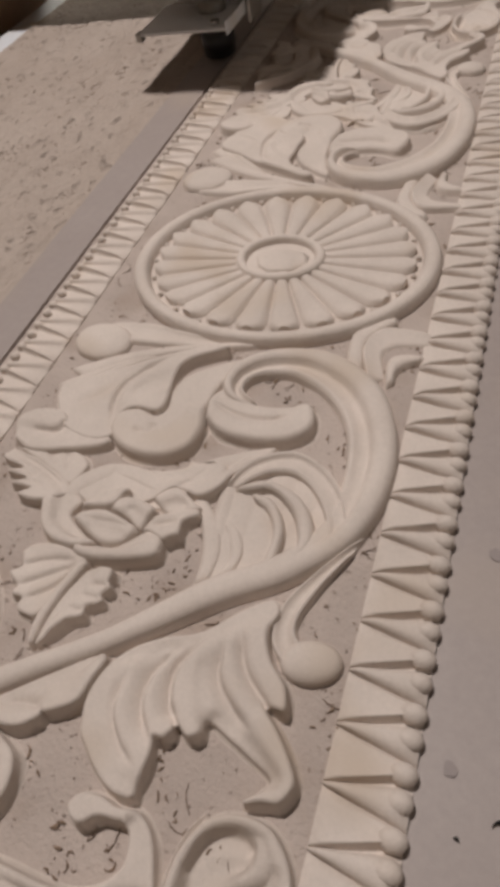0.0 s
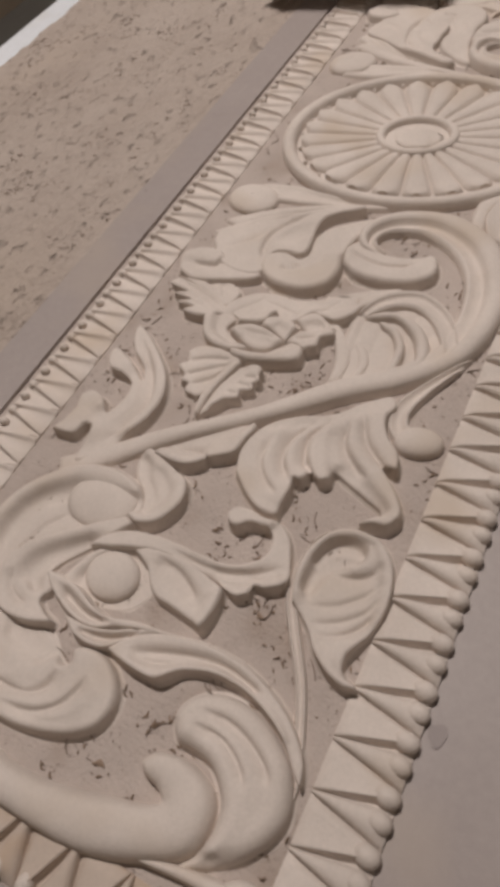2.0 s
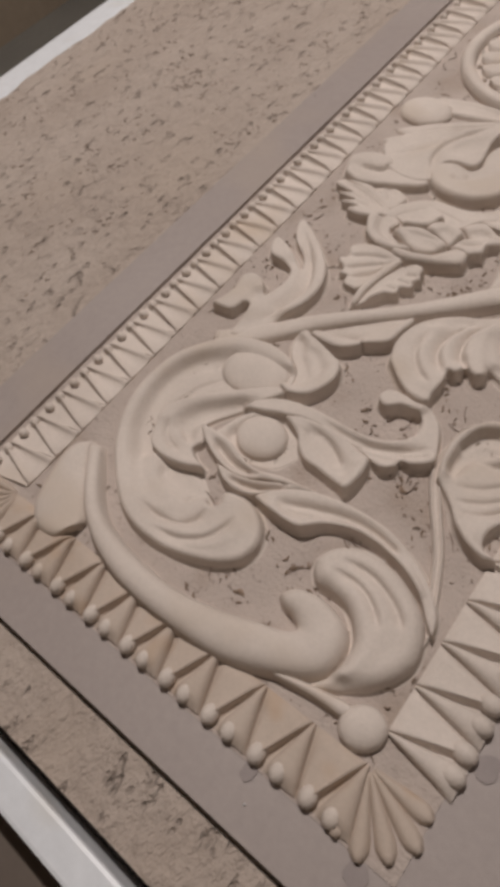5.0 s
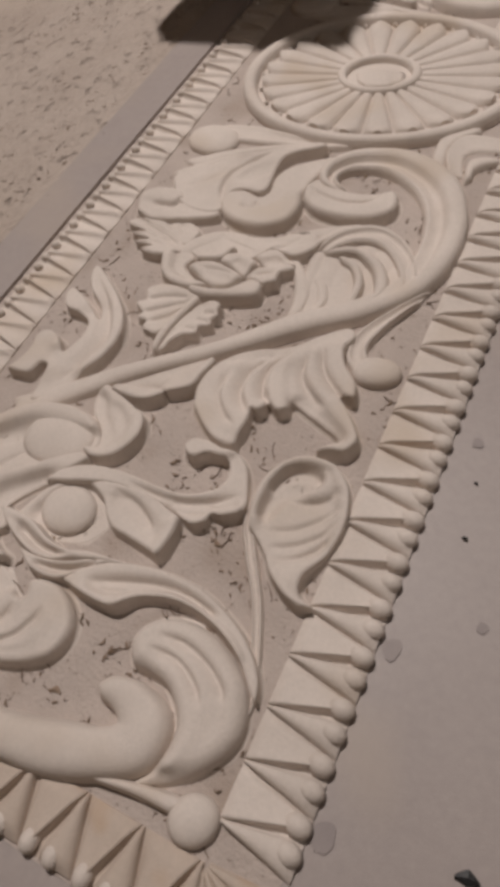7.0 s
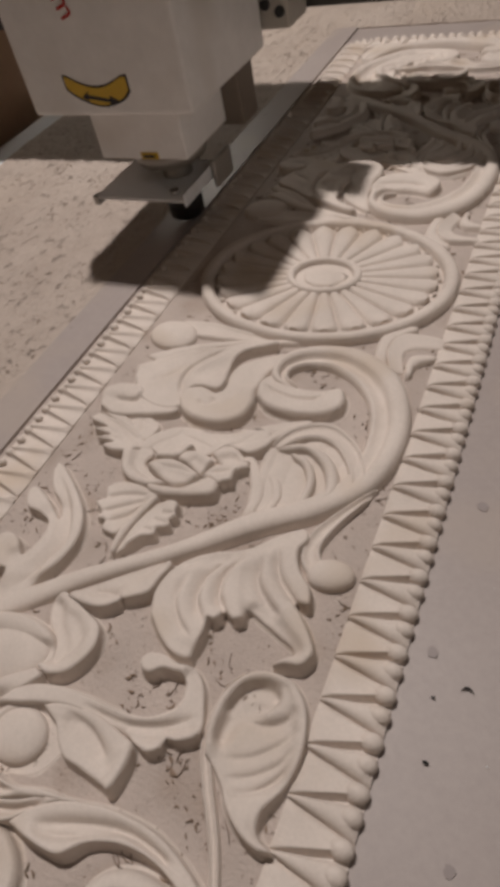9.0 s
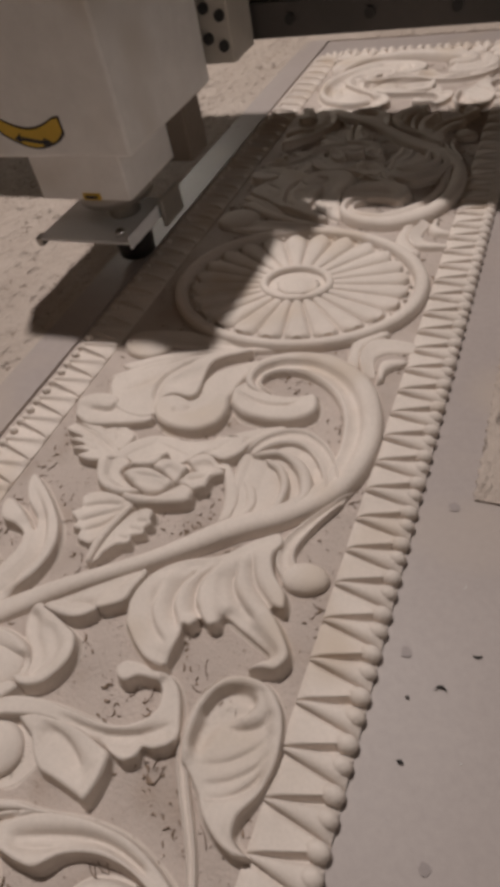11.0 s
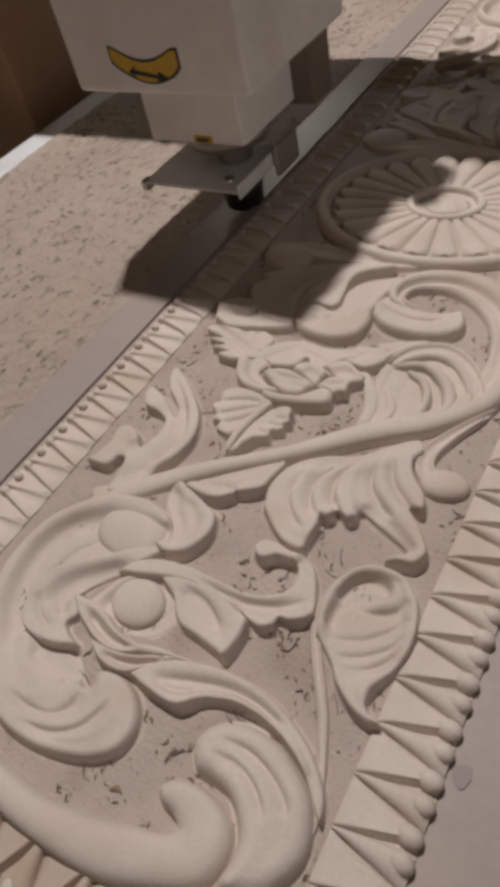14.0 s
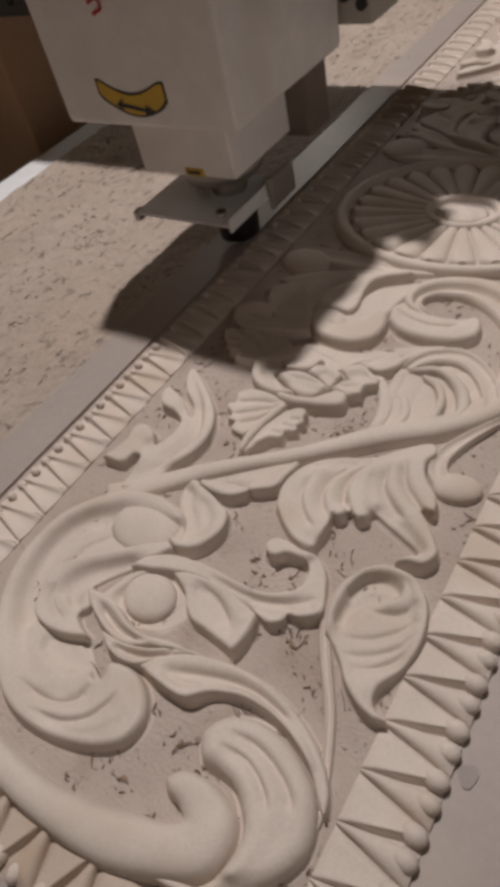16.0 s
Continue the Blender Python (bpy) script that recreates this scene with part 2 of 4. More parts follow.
# ---- the carved panel ----
panel = thing("carved_panel", "pale wooden panel carved with scrolls, leaves and a rosette", "carved panel")
CX, CY, FARK = 0.012, 0.7665, 1.09   # middle of the rosette; the far half runs slightly longer


RELIEF = 0.76


def far(y):
    return CY + (CY - y) * FARK


ground_grid = rough_patch(-0.2125, 0.205, 0.03, 1.575, 0.0, 0.004, 0.0006, 2)
part("ground", sheet("ground", ground_grid, -0.03), GROUND, panel, "rough cut ground between the carved leaves")


def profile(kind, u, grooves, depth, slant, s):
    c = 2 * u - 1
    dome_ = np.sqrt(np.maximum(0, 1 - np.abs(c) ** 2.4))
    if kind == "round":
        return 0.3 + 0.7 * dome_
    if kind == "groove":
        on = np.clip((s - 0.33) * 6, 0, 1)
        tube = 0.3 + 0.7 * np.sqrt(np.maximum(0, 1 - np.abs((u - 0.27) / 0.29) ** 2.4))
        band = 0.34 + 0.38 * np.clip((u - 0.56) / 0.34, 0, 1) ** 2
        split = np.where(u < 0.5, tube, np.maximum(tube, band)) * np.clip(0.5 + (1 - u) * 8, 0, 1)
        return (1 - on) * (0.3 + 0.7 * dome_) + on * split
    if kind == "cup":
        z = 0.42 + 0.58 * np.abs(c) ** 1.8
        z = z * np.clip(0.55 + (1 - np.abs(c)) * 6, 0, 1)
        if grooves:
            z = z - 0.1 * np.exp(-(((u - 0.45) / 0.05) ** 2))
        return z
    if kind == "scroll":
        z = 0.5 + 0.5 * np.exp(-((u / 0.16) ** 2)) + 0.34 * np.clip((u - 0.2) / 0.8, 0, 1) ** 1.3
        return z * np.clip(0.55 + (1 - np.abs(c)) * 6, 0, 1)
    if kind == "fan":
        wave = np.abs(np.sin(np.pi * (grooves * s + 0.25 * u))) ** 0.7
        return (0.55 + 0.35 * np.sin(np.pi * np.clip(u * 0.8 + 0.2, 0, 1))) * (0.62 + 0.38 * wave * np.clip(1.2 - u, 0, 1))
    if kind == "slope":
        z = 1 - 0.68 * u ** 0.8
        return z * np.clip(0.6 + u * 7, 0, 1) * np.clip(0.5 + (1 - u) * 5, 0, 1)
    z = 0.34 + 0.66 * dome_
    w = (u + slant * (s - 0.5)) * (grooves + 1)
    cut = np.abs(np.cos(np.pi * w)) if slant else np.abs(np.cos(np.pi * (w - 0.5)))
    near = 1 - np.abs(np.sin(np.pi * w)) if not slant else 1 - np.abs(np.sin(np.pi * w))
    return z - depth * near**3 * np.clip(np.sin(np.pi * np.clip(u, 0, 1)) * 3, 0, 1)


FOOT = 0.0017


def footed(xyz, run):
    """Adds a rim of points that carries the flanks down into the ground."""
    def beyond(edge, inner):
        d = edge[..., :2] - inner[..., :2]
        d = d / np.maximum(np.linalg.norm(d, axis=-1, keepdims=True), 1e-6)
        low = edge.copy()
        low[..., :2] += d * run
        low[..., 2] = -0.0015
        return low
    xyz = np.concatenate([beyond(xyz[:, :1], xyz[:, 1:2]), xyz, beyond(xyz[:, -1:], xyz[:, -2:-1])], 1)
    return np.concatenate([beyond(xyz[:1], xyz[2:3]), xyz, beyond(xyz[-1:], xyz[-3:-2])], 0)


def carve(name, rail_a, rail_b, h, kind, grooves=0, depth=0.24, slant=0.0, taper=0.0):
    """A carved ribbon between two edges (millimetres), in the near half and mirrored in the far half."""
    run = max(np.abs(np.diff(np.array(r, float), axis=0)).sum() for r in (rail_a, rail_b))
    n, m = int(min(110, max(18, run / 2.4))), 13 + 6 * grooves
    a, b = spline(rail_a, n), spline(rail_b, n)
    s = np.linspace(0, 1, n)
    u = np.linspace(0, 1, m)
    ends = np.clip(np.minimum(s, 1 - s) / 0.10, 0, 1)
    rise = 0.45 + 0.55 * np.sqrt(1 - (1 - ends) ** 2)
    if taper:
        rise = rise * (0.2 + 0.8 * np.clip(s / taper, 0, 1))
    wave = 1 + 0.04 * np.sin(s * 7 + len(rail_a))
    ax, bx = np.repeat(a[:, None], m, 1), np.repeat(b[:, None], m, 1)
    xyz = np.zeros((n, m, 3))
    xyz[..., :2] = (ax * (1 - u)[None, :, None] + bx * u[None, :, None]) / 1000
    xyz[..., 2] = RELIEF * h / 1000 * (rise * wave)[:, None] * profile(kind, u[None, :], grooves, depth, slant, s[:, None])
    xyz = footed(xyz, FOOT)
    part(name, sheet(name, xyz), CARVED, panel)
    mirrored = xyz.copy()
    mirrored[..., 1] = far(xyz[..., 1])
    part(name, sheet(name, mirrored), CARVED, panel)


def dome(name, at, half_a, half_b, h):
    """A rounded boss on two half axes (millimetres), near and far."""
    r, t = np.linspace(0.02, 1, 10), np.linspace(0, 2 * np.pi, 33)
    p = np.array(at, float) + r[:, None, None] * (np.cos(t)[None, :, None] * np.array(half_a, float) + np.sin(t)[None, :, None] * np.array(half_b, float))
    z = 0.66 * h * (0.25 + 0.75 * np.sqrt(1 - (r * 0.995) ** 2))
    xyz = np.concatenate([p, np.repeat(z[:, None], 33, 1)[..., None]], -1) / 1000
    xyz = np.concatenate([xyz, np.concatenate([xyz[-1:, :, :2], np.full((1, 33, 1), -0.002)], -1)])
    part(name, sheet(name, xyz), CARVED, panel)
    mirrored = xyz.copy()
    mirrored[..., 1] = far(xyz[..., 1])
    part(name, sheet(name, mirrored), CARVED, panel)


def nearest(px, py, line):
    """Distance from every point to a polyline, the nearest point on it and how far along it lies (0 to 1)."""
    a, b = line[:-1], line[1:]
    d = b - a
    ll = np.maximum((d ** 2).sum(1), 1e-9)
    rx, ry = px[:, None] - a[None, :, 0], py[:, None] - a[None, :, 1]
    t = np.clip((rx * d[None, :, 0] + ry * d[None, :, 1]) / ll[None], 0, 1)
    ex, ey = rx - t * d[None, :, 0], ry - t * d[None, :, 1]
    q = ex ** 2 + ey ** 2
    k = q.argmin(1)
    i = np.arange(len(px))
    foot = np.stack([a[k, 0] + t[i, k] * d[k, 0], a[k, 1] + t[i, k] * d[k, 1]], 1)
    return np.sqrt(q[i, k]), foot, (k + t[i, k]) / len(a)


def relief(name, outline, h, heights=(), cuts=(), r=5.0, wall=0.6, cell=1.15):
    """A freely shaped carved piece (millimetres): upright cut walls, a rounded shoulder of radius r, a top that
    follows guide lines (points, height), and gouged lines (points, depth, width) that undercut one side. Near half and its mirrored twin."""
    ring = np.array(outline, float)
    ring = spline(np.vstack([ring, ring[:1]]), int(np.linalg.norm(np.diff(ring, axis=0), axis=1).sum() / 2.2) + 12)
    lo, hi = ring.min(0) - 2 * cell, ring.max(0) + 2 * cell
    xs, ys = np.arange(lo[0], hi[0] + cell, cell), np.arange(lo[1], hi[1] + cell, cell)
    gx, gy = (g.ravel() for g in np.meshgrid(xs, ys, indexing="ij"))
    dist, foot, _ = nearest(gx, gy, ring)
    a, b = ring[:-1], ring[1:]
    spans = (a[None, :, 1] > gy[:, None]) != (b[None, :, 1] > gy[:, None])
    rise = b[:, 1] - a[:, 1]
    rise = np.where(np.abs(rise) < 1e-9, 1e-9, rise)
    cross = gx[:, None] < a[None, :, 0] + (gy[:, None] - a[None, :, 1]) * ((b[:, 0] - a[:, 0]) / rise)[None]
    inside = (spans & cross).sum(1) % 2 == 1
    d = np.where(inside, dist, 0.0)
    gx, gy = np.where(inside, gx, foot[:, 0]), np.where(inside, gy, foot[:, 1])
    top = np.full(len(gx), float(h))
    if len(heights):
        near, high = [], []
        for points, level in heights:
            q, _, _ = nearest(gx, gy, spline(points, 16))
            near.append(1 / (q ** 2 + 1.5) ** 1.3)
            high.append(level)
        near, high = np.array(near), np.array(high, float)
        top = (near * high[:, None]).sum(0) / near.sum(0)
    u = np.clip(d / r, 0, 1)
    z = top * (wall + (1 - wall) * np.sqrt(1 - (1 - u) ** 2))
    for points, depth, width in cuts:
        line = spline(points, 24)
        q, at, along = nearest(gx, gy, line)
        k = np.minimum((along * 23).astype(int), 22)
        way = line[k + 1] - line[k]
        side = way[:, 0] * (gy - at[:, 1]) - way[:, 1] * (gx - at[:, 0])
        reach = np.where(side > 0, 2.2 * width, 0.75 * width)
        z = z + 1.35 * depth * np.exp(-((q / reach) ** 1.15)) * np.clip(np.minimum(along, 1 - along) * 5 + 0.1, 0, 1)
    z = np.maximum(z, 0.8) + 0.12 * np.sin(gx * 0.31 + gy * 0.17) * u
    m = len(ys)
    cells = inside.reshape(len(xs), m)
    used = cells[:-1, :-1] | cells[1:, :-1] | cells[1:, 1:] | cells[:-1, 1:]
    quads = [(i * m + j, (i + 1) * m + j, (i + 1) * m + j + 1, i * m + j + 1) for i, j in zip(*np.nonzero(used))]
    index, verts = {}, []
    for quad in quads:
        for k in quad:
            if k not in index:
                index[k] = len(verts)
                verts.append((gx[k] / 1000, gy[k] / 1000, z[k] / 1000))
    faces = [tuple(index[k] for k in quad) for quad in quads]
    count = collections.Counter(frozenset((f[k], f[(k + 1) % 4])) for f in faces for k in range(4))
    edges = [(f[k], f[(k + 1) % 4]) for f in faces for k in range(4) if count[frozenset((f[k], f[(k + 1) % 4]))] == 1]
    out = collections.defaultdict(lambda: np.zeros(2))
    for p, q in edges:
        normal = np.array((verts[q][1] - verts[p][1], verts[p][0] - verts[q][0]))
        out[p] += normal
        out[q] += normal
    # the wall drops almost upright and runs out in the small fillet that a ball cutter leaves
    skirt = {}
    for v, normal in out.items():
        x, y, top_z = verts[v]
        nx, ny = normal / max(np.linalg.norm(normal), 1e-9)
        skirt[v] = len(verts)
        verts += [(x + nx * run, y + ny * run, level) for run, level in
                  ((0.0, top_z), (0.0006, 0.4 * top_z), (0.0014, 0.16 * top_z), (0.0034, -0.0004))]
    for p, q in edges:
        for k in range(3):
            faces.append((skirt[q] + k, skirt[p] + k, skirt[p] + k + 1, skirt[q] + k + 1))
    part(name, mesh_from(name, verts, faces), CARVED, panel)
    part(name, mesh_from(name, [(x, far(y), zz) for x, y, zz in verts], [f[::-1] for f in faces]), CARVED, panel)


# ---- carved leaves and scrolls ----
carve("stem",[(-138,135),(-95,89),(-49,67),(1,61),(56,64),(91,76),(116,91),(121,111),(113,126),(92,133),(73,130)],[(-126,139),(-85,100),(-51,88),(-3,83),(36,89),(62,97),(80,102),(88,108),(81,113),(72,115),(66,120)],20,"round")
carve("thin_stem",[(151,118),(152,145),(147,163),(132,199),(113,229),(102,249),(99,271),(102,291),(109,304)],[(156,119),(157,146),(152,166),(137,202),(119,232),(109,251),(107,269),(108,286),(113,300)],8,"cup")
carve("tapered_leaf",[(76,74),(97,77),(119,80),(142,81)],[(80,77),(101,83),(122,88),(146,91)],11,"round")
carve("drop_leaf",[(-150,127),(-149,104),(-140,75),(-124,60),(-102,60),(-93,74)],[(-138,139),(-121,120),(-104,102),(-93,89),(-90,83),(-91,76)],15,"round")
carve("main_stem",[(-118,269),(-80,292),(-38,326),(18,366),(77,413),(116,439),(151,477),(164,526),(158,575),(135,618),(93,643),(48,640),(21,622),(14,600),(21,583),(40,575)],[(-126,284),(-96,303),(-54,335),(11,380),(61,427),(101,454),(126,486),(131,527),(123,568),(102,597),(73,614),(50,614),(36,607),(32,596),(38,588),(46,584)],17,"groove",grooves=1,taper=0.16)
carve("tapered_leaf",[(-124,659),(-82,662),(-29,652),(30,652)],[(-95,637),(-56,637),(-11,640),(34,648)],9,"cup")
carve("tapered_leaf",[(-135,596),(-90,621),(-37,639),(29,653)],[(-115,587),(-79,612),(-27,632),(31,647)],8,"round")
carve("leaf",[(-138,577),(-108,600),(-84,614),(-58,625)],[(-121,560),(-98,568),(-84,594),(-58,618)],8,"flute",grooves=2)
carve("leaf_web",[(46,501),(57,521),(77,535),(103,537),(126,523),(142,493),(143,472)],[(55,422),(67,429),(80,440),(96,452),(110,462),(123,473),(132,481)],8,"fan",grooves=6)
carve("acanthus_lobe",[(51,501),(66,525),(95,537),(125,521),(143,489),(141,465)],[(61,501),(79,516),(100,518),(120,501),(132,475),(129,456)],19,"scroll")
carve("acanthus_lobe",[(57,499),(80,510),(109,500),(124,474),(117,448)],[(67,497),(86,501),(105,486),(113,463),(105,441)],16,"round")
carve("acanthus_lobe",[(70,499),(88,496),(103,475),(104,445)],[(76,492),(88,484),(96,466),(94,439)],14,"round")
carve("acanthus_lobe",[(35,493),(51,477),(64,454),(64,430)],[(30,485),(43,468),(52,445),(54,424)],7,"round")
carve("acanthus_lobe",[(63,478),(73,468),(80,453),(77,436)],[(57,472),(66,461),(71,447),(67,432)],7,"round")
carve("acanthus_lobe",[(23,516),(45,518),(46,500),(19,486)],[(15,520),(13,512),(8,497),(-8,482)],13,"slope")
carve("tapered_leaf",[(155,483),(131,450),(116,423),(116,401),(129,386)],[(150,468),(136,441),(128,418),(130,406),(139,401)],12,"cup")
carve("hook_leaf",[(128,620),(117,656),(130,680),(170,679)],[(140,627),(133,652),(142,664),(169,668)],11,"slope")
carve("hook_leaf",[(142,617),(139,643),(148,652),(167,653)],[(148,622),(148,633),(154,641),(165,647)],10,"round")
carve("hook_leaf",[(107,634),(104,669),(116,688),(137,697)],[(121,632),(118,661),(126,677),(139,690)],9,"round")
relief("scroll_leaf", [(-28,265),(-35,279),(-48,286),(-67,289),(-86,286),(-107,276),(-126,257),(-138,234),(-141,202),(-135,174),(-119,147),(-96,124),(-72,107),(-47,100),(-18,101),(11,109),(28,120),(34,133),(32,146),(22,157),(8,163),(-7,162),(-14,157),(-11,150),(-18,146),(-33,157),(-53,165),(-73,180),(-78,205),(-55,233),(-36,253)], 11, [([(-40,280),(-64,286),(-93,279),(-120,257),(-135,230),(-135,194),(-120,157),(-91,127),(-64,107)], 12), ([(-57,106),(-22,105),(7,114),(25,129),(24,146),(12,156),(-4,157)], 11.5), ([(-26,115),(2,118),(14,139)], 13), ([(-89,256),(-111,241),(-119,213),(-109,180),(-92,156)], 1.2), ([(-87,249),(-104,233),(-109,208),(-103,182)], 2.5), ([(-74,238),(-90,218),(-98,199),(-93,181)], 4), ([(-83,153),(-69,138),(-52,129)], 7), ([(-64,150),(-49,149),(-29,152)], 1.5), ([(-44,126),(-26,131),(-21,141)], 8), ([(-46,259),(-58,259),(-37,269)], 4)], [([(-80,246),(-97,226),(-104,200),(-100,178),(-90,159)], -2.4, 2.4), ([(-16,143),(-18,130),(-27,121),(-46,118),(-66,120)], -4.2, 2.6), ([(8,147),(5,135),(-2,122),(-18,112),(-44,108)], -3.6, 2.2), ([(-36,142),(-30,138)], -2, 2.5)], 4.5, 0.3)
relief("inner_leaf", [(-33,255),(-55,240),(-76,223),(-95,206),(-102,190),(-98,173),(-90,161),(-76,157),(-58,158),(-40,165),(-50,169),(-58,174),(-59,179),(-56,185),(-64,194),(-64,204),(-51,222),(-27,249)], 11, [([(-31,253),(-57,236),(-83,217),(-96,199),(-95,180),(-84,165),(-65,159),(-43,165)], 12.5), ([(-50,224),(-71,204),(-76,190),(-70,181)], 3.5), ([(-77,178),(-63,173),(-56,169)], 9), ([(-64,193),(-59,185)], 8)], [([(-66,168),(-78,170),(-87,176),(-92,187)], -3.2, 2.2)], 1.6, 0.8)
relief("bud_leaf", [(-34,257),(-25,254),(-12,258),(-3,270),(0,284),(-5,297),(-18,304),(-37,311),(-50,315),(-56,305),(-49,291),(-35,279),(-29,265)], 11, [([(-33,257),(-23,257),(-12,262),(-4,276),(-6,294)], 13), ([(-48,312),(-29,306),(-16,302)], 10), ([(-50,303),(-42,291),(-29,279),(-26,266)], 4), ([(-31,296),(-20,286)], 7)], [], 1.5, 0.85)
relief("small_leaf", [(-44,312),(-26,310),(-12,312),(-2,320),(-6,325),(1,324),(13,331),(18,337),(20,348),(23,362),(14,363),(-10,345),(-36,324)], 11, [([(-42,312),(-14,313),(-3,321)], 13), ([(-2,324),(16,335),(21,360)], 13), ([(-35,324),(-9,344),(13,362)], 8), ([(-24,324),(-12,327)], 9)], [([(-32,322),(-14,326),(-3,325)], -3.4, 2.4)], 1.5, 0.85)
relief("acanthus_leaf", [(-47,225),(-39,237),(-22,247),(4,251),(36,250),(55,251),(69,257),(78,268),(77,280),(72,286),(65,286),(57,285),(49,279),(41,281),(39,287),(44,293),(55,294),(65,292),(77,293),(88,285),(96,269),(100,255),(89,246),(80,245),(79,238),(72,233),(62,235),(53,238),(32,240),(6,240),(-16,235),(-33,229)], 11, [([(-37,234),(-18,244),(17,248),(51,248),(71,254)], 12), ([(55,238),(72,236),(81,245),(98,254)], 13), ([(95,264),(87,279),(77,287)], 9.5), ([(70,289),(49,291),(43,285)], 14), ([(54,243),(74,249),(88,259)], 9)], [([(93,264),(69,250),(44,244),(14,245)], -3.6, 2.6), ([(81,246),(62,239),(42,240)], -3.2, 2.2), ([(97,259),(85,252),(74,249)], -2.4, 2.0)], 1.6, 0.8)
relief("leaf_blade", [(-13,235),(3,242),(31,242),(52,237),(62,233),(64,221),(61,205),(53,206),(35,209),(21,211),(11,218),(3,227)], 11, [([(-5,234),(6,238),(32,238),(54,234)], 11.5), ([(61,230),(63,222),(60,207)], 14), ([(8,225),(20,214),(50,209)], 11), ([(13,231),(35,224),(48,217)], 8.5)], [([(48,220),(39,227),(26,234),(6,237)], -3.6, 2.2)], 2.2, 0.75)
relief("curled_leaf", [(-66,196),(-51,196),(-35,194),(-17,187),(-1,185),(18,190),(40,191),(21,186),(5,181),(-10,175),(-27,175),(-42,180),(-56,187)], 11, [([(-64,195),(-39,194),(-16,186),(2,185),(28,190)], 13), ([(-52,186),(-29,177),(-11,176),(5,182)], 12), ([(-41,186),(-19,180),(-1,182)], 8)], [([(-1,182),(-23,181),(-49,190)], -3, 2.4)], 1.5, 0.85)
relief("curled_leaf", [(-33,174),(-13,174),(6,179),(25,189),(46,193),(31,187),(19,177),(8,167),(-5,164),(-19,166)], 11, [([(-32,173),(-12,173),(8,179),(41,192)], 12), ([(-19,166),(-5,165),(7,167),(17,178)], 13.5), ([(-14,169),(6,173),(23,184)], 8)], [([(26,186),(5,174),(-15,169)], -2.6, 2.2)], 1.5, 0.85)
relief("leaf_blade", [(9,167),(18,178),(34,189),(55,195),(75,197),(102,195),(128,185),(145,173),(155,161),(158,150),(151,156),(139,168),(120,178),(101,183),(80,182),(63,176),(52,165),(41,163),(27,164)], 12, [([(11,167),(19,177),(36,187),(58,194),(79,196),(107,192),(133,180),(153,162)], 11), ([(28,165),(42,164),(52,167),(63,177),(81,184),(102,184),(121,178),(139,169)], 14.5), ([(31,173),(60,184),(83,190),(111,185)], 9)], [([(128,179),(101,188),(75,189),(48,182),(24,172)], -3.4, 2.4), ([(81,187),(52,176),(30,169)], -2.8, 2.0)], 1.5, 0.85)
relief("drop_leaf", [(75,145),(72,153),(76,164),(86,172),(100,176),(117,175),(134,168),(148,158),(156,146),(159,131),(154,116),(143,102),(127,90),(111,83),(119,94),(123,107),(122,120),(115,130),(105,137),(93,139),(82,139)], 14, [([(78,150),(83,164),(100,170),(123,164),(142,151),(150,134),(146,114)], 14), ([(86,147),(108,145),(124,134),(130,119),(127,103)], 15.5), ([(114,84),(130,94)], 8)], [([(143,141),(137,149),(124,157),(107,162),(88,161)], -3.8, 2.0), ([(132,134),(121,145),(106,152),(87,152)], -4.0, 2.0)], 10, 0.2)
relief("scroll_leaf", [(108,246),(103,263),(103,281),(110,296),(119,305),(132,308),(146,306),(158,295),(164,280),(166,264),(163,248),(158,236),(154,227),(155,218),(161,213),(167,211),(158,209),(146,213),(134,222),(127,231),(118,239)], 10, [([(108,252),(105,264),(106,280),(111,295),(120,303),(133,307),(144,305)], 12.5), ([(148,302),(157,292),(163,275),(162,256)], 12), ([(142,299),(144,289),(138,282)], 10), ([(112,278),(117,291),(128,296),(138,295)], 0.3), ([(113,259),(114,271),(122,282),(135,287)], 1), ([(123,255),(129,267),(142,274),(150,277)], 7.5), ([(123,242),(137,249),(151,262)], 8.5), ([(129,234),(145,242),(156,254)], 9), ([(133,228),(142,232),(150,233)], 12.5), ([(140,220),(152,213),(165,211)], 13.5), ([(154,218),(159,213)], 11)], [([(162,262),(154,246),(143,236),(129,230)], -4.0, 2.2), ([(161,273),(155,258),(141,245),(124,237)], -2.8, 2.2), ([(151,293),(150,284),(139,276),(123,274)], -3.2, 2.2), ([(158,284),(153,271),(138,256),(118,247)], -2.2, 2.4)], 1.6, 0.8)
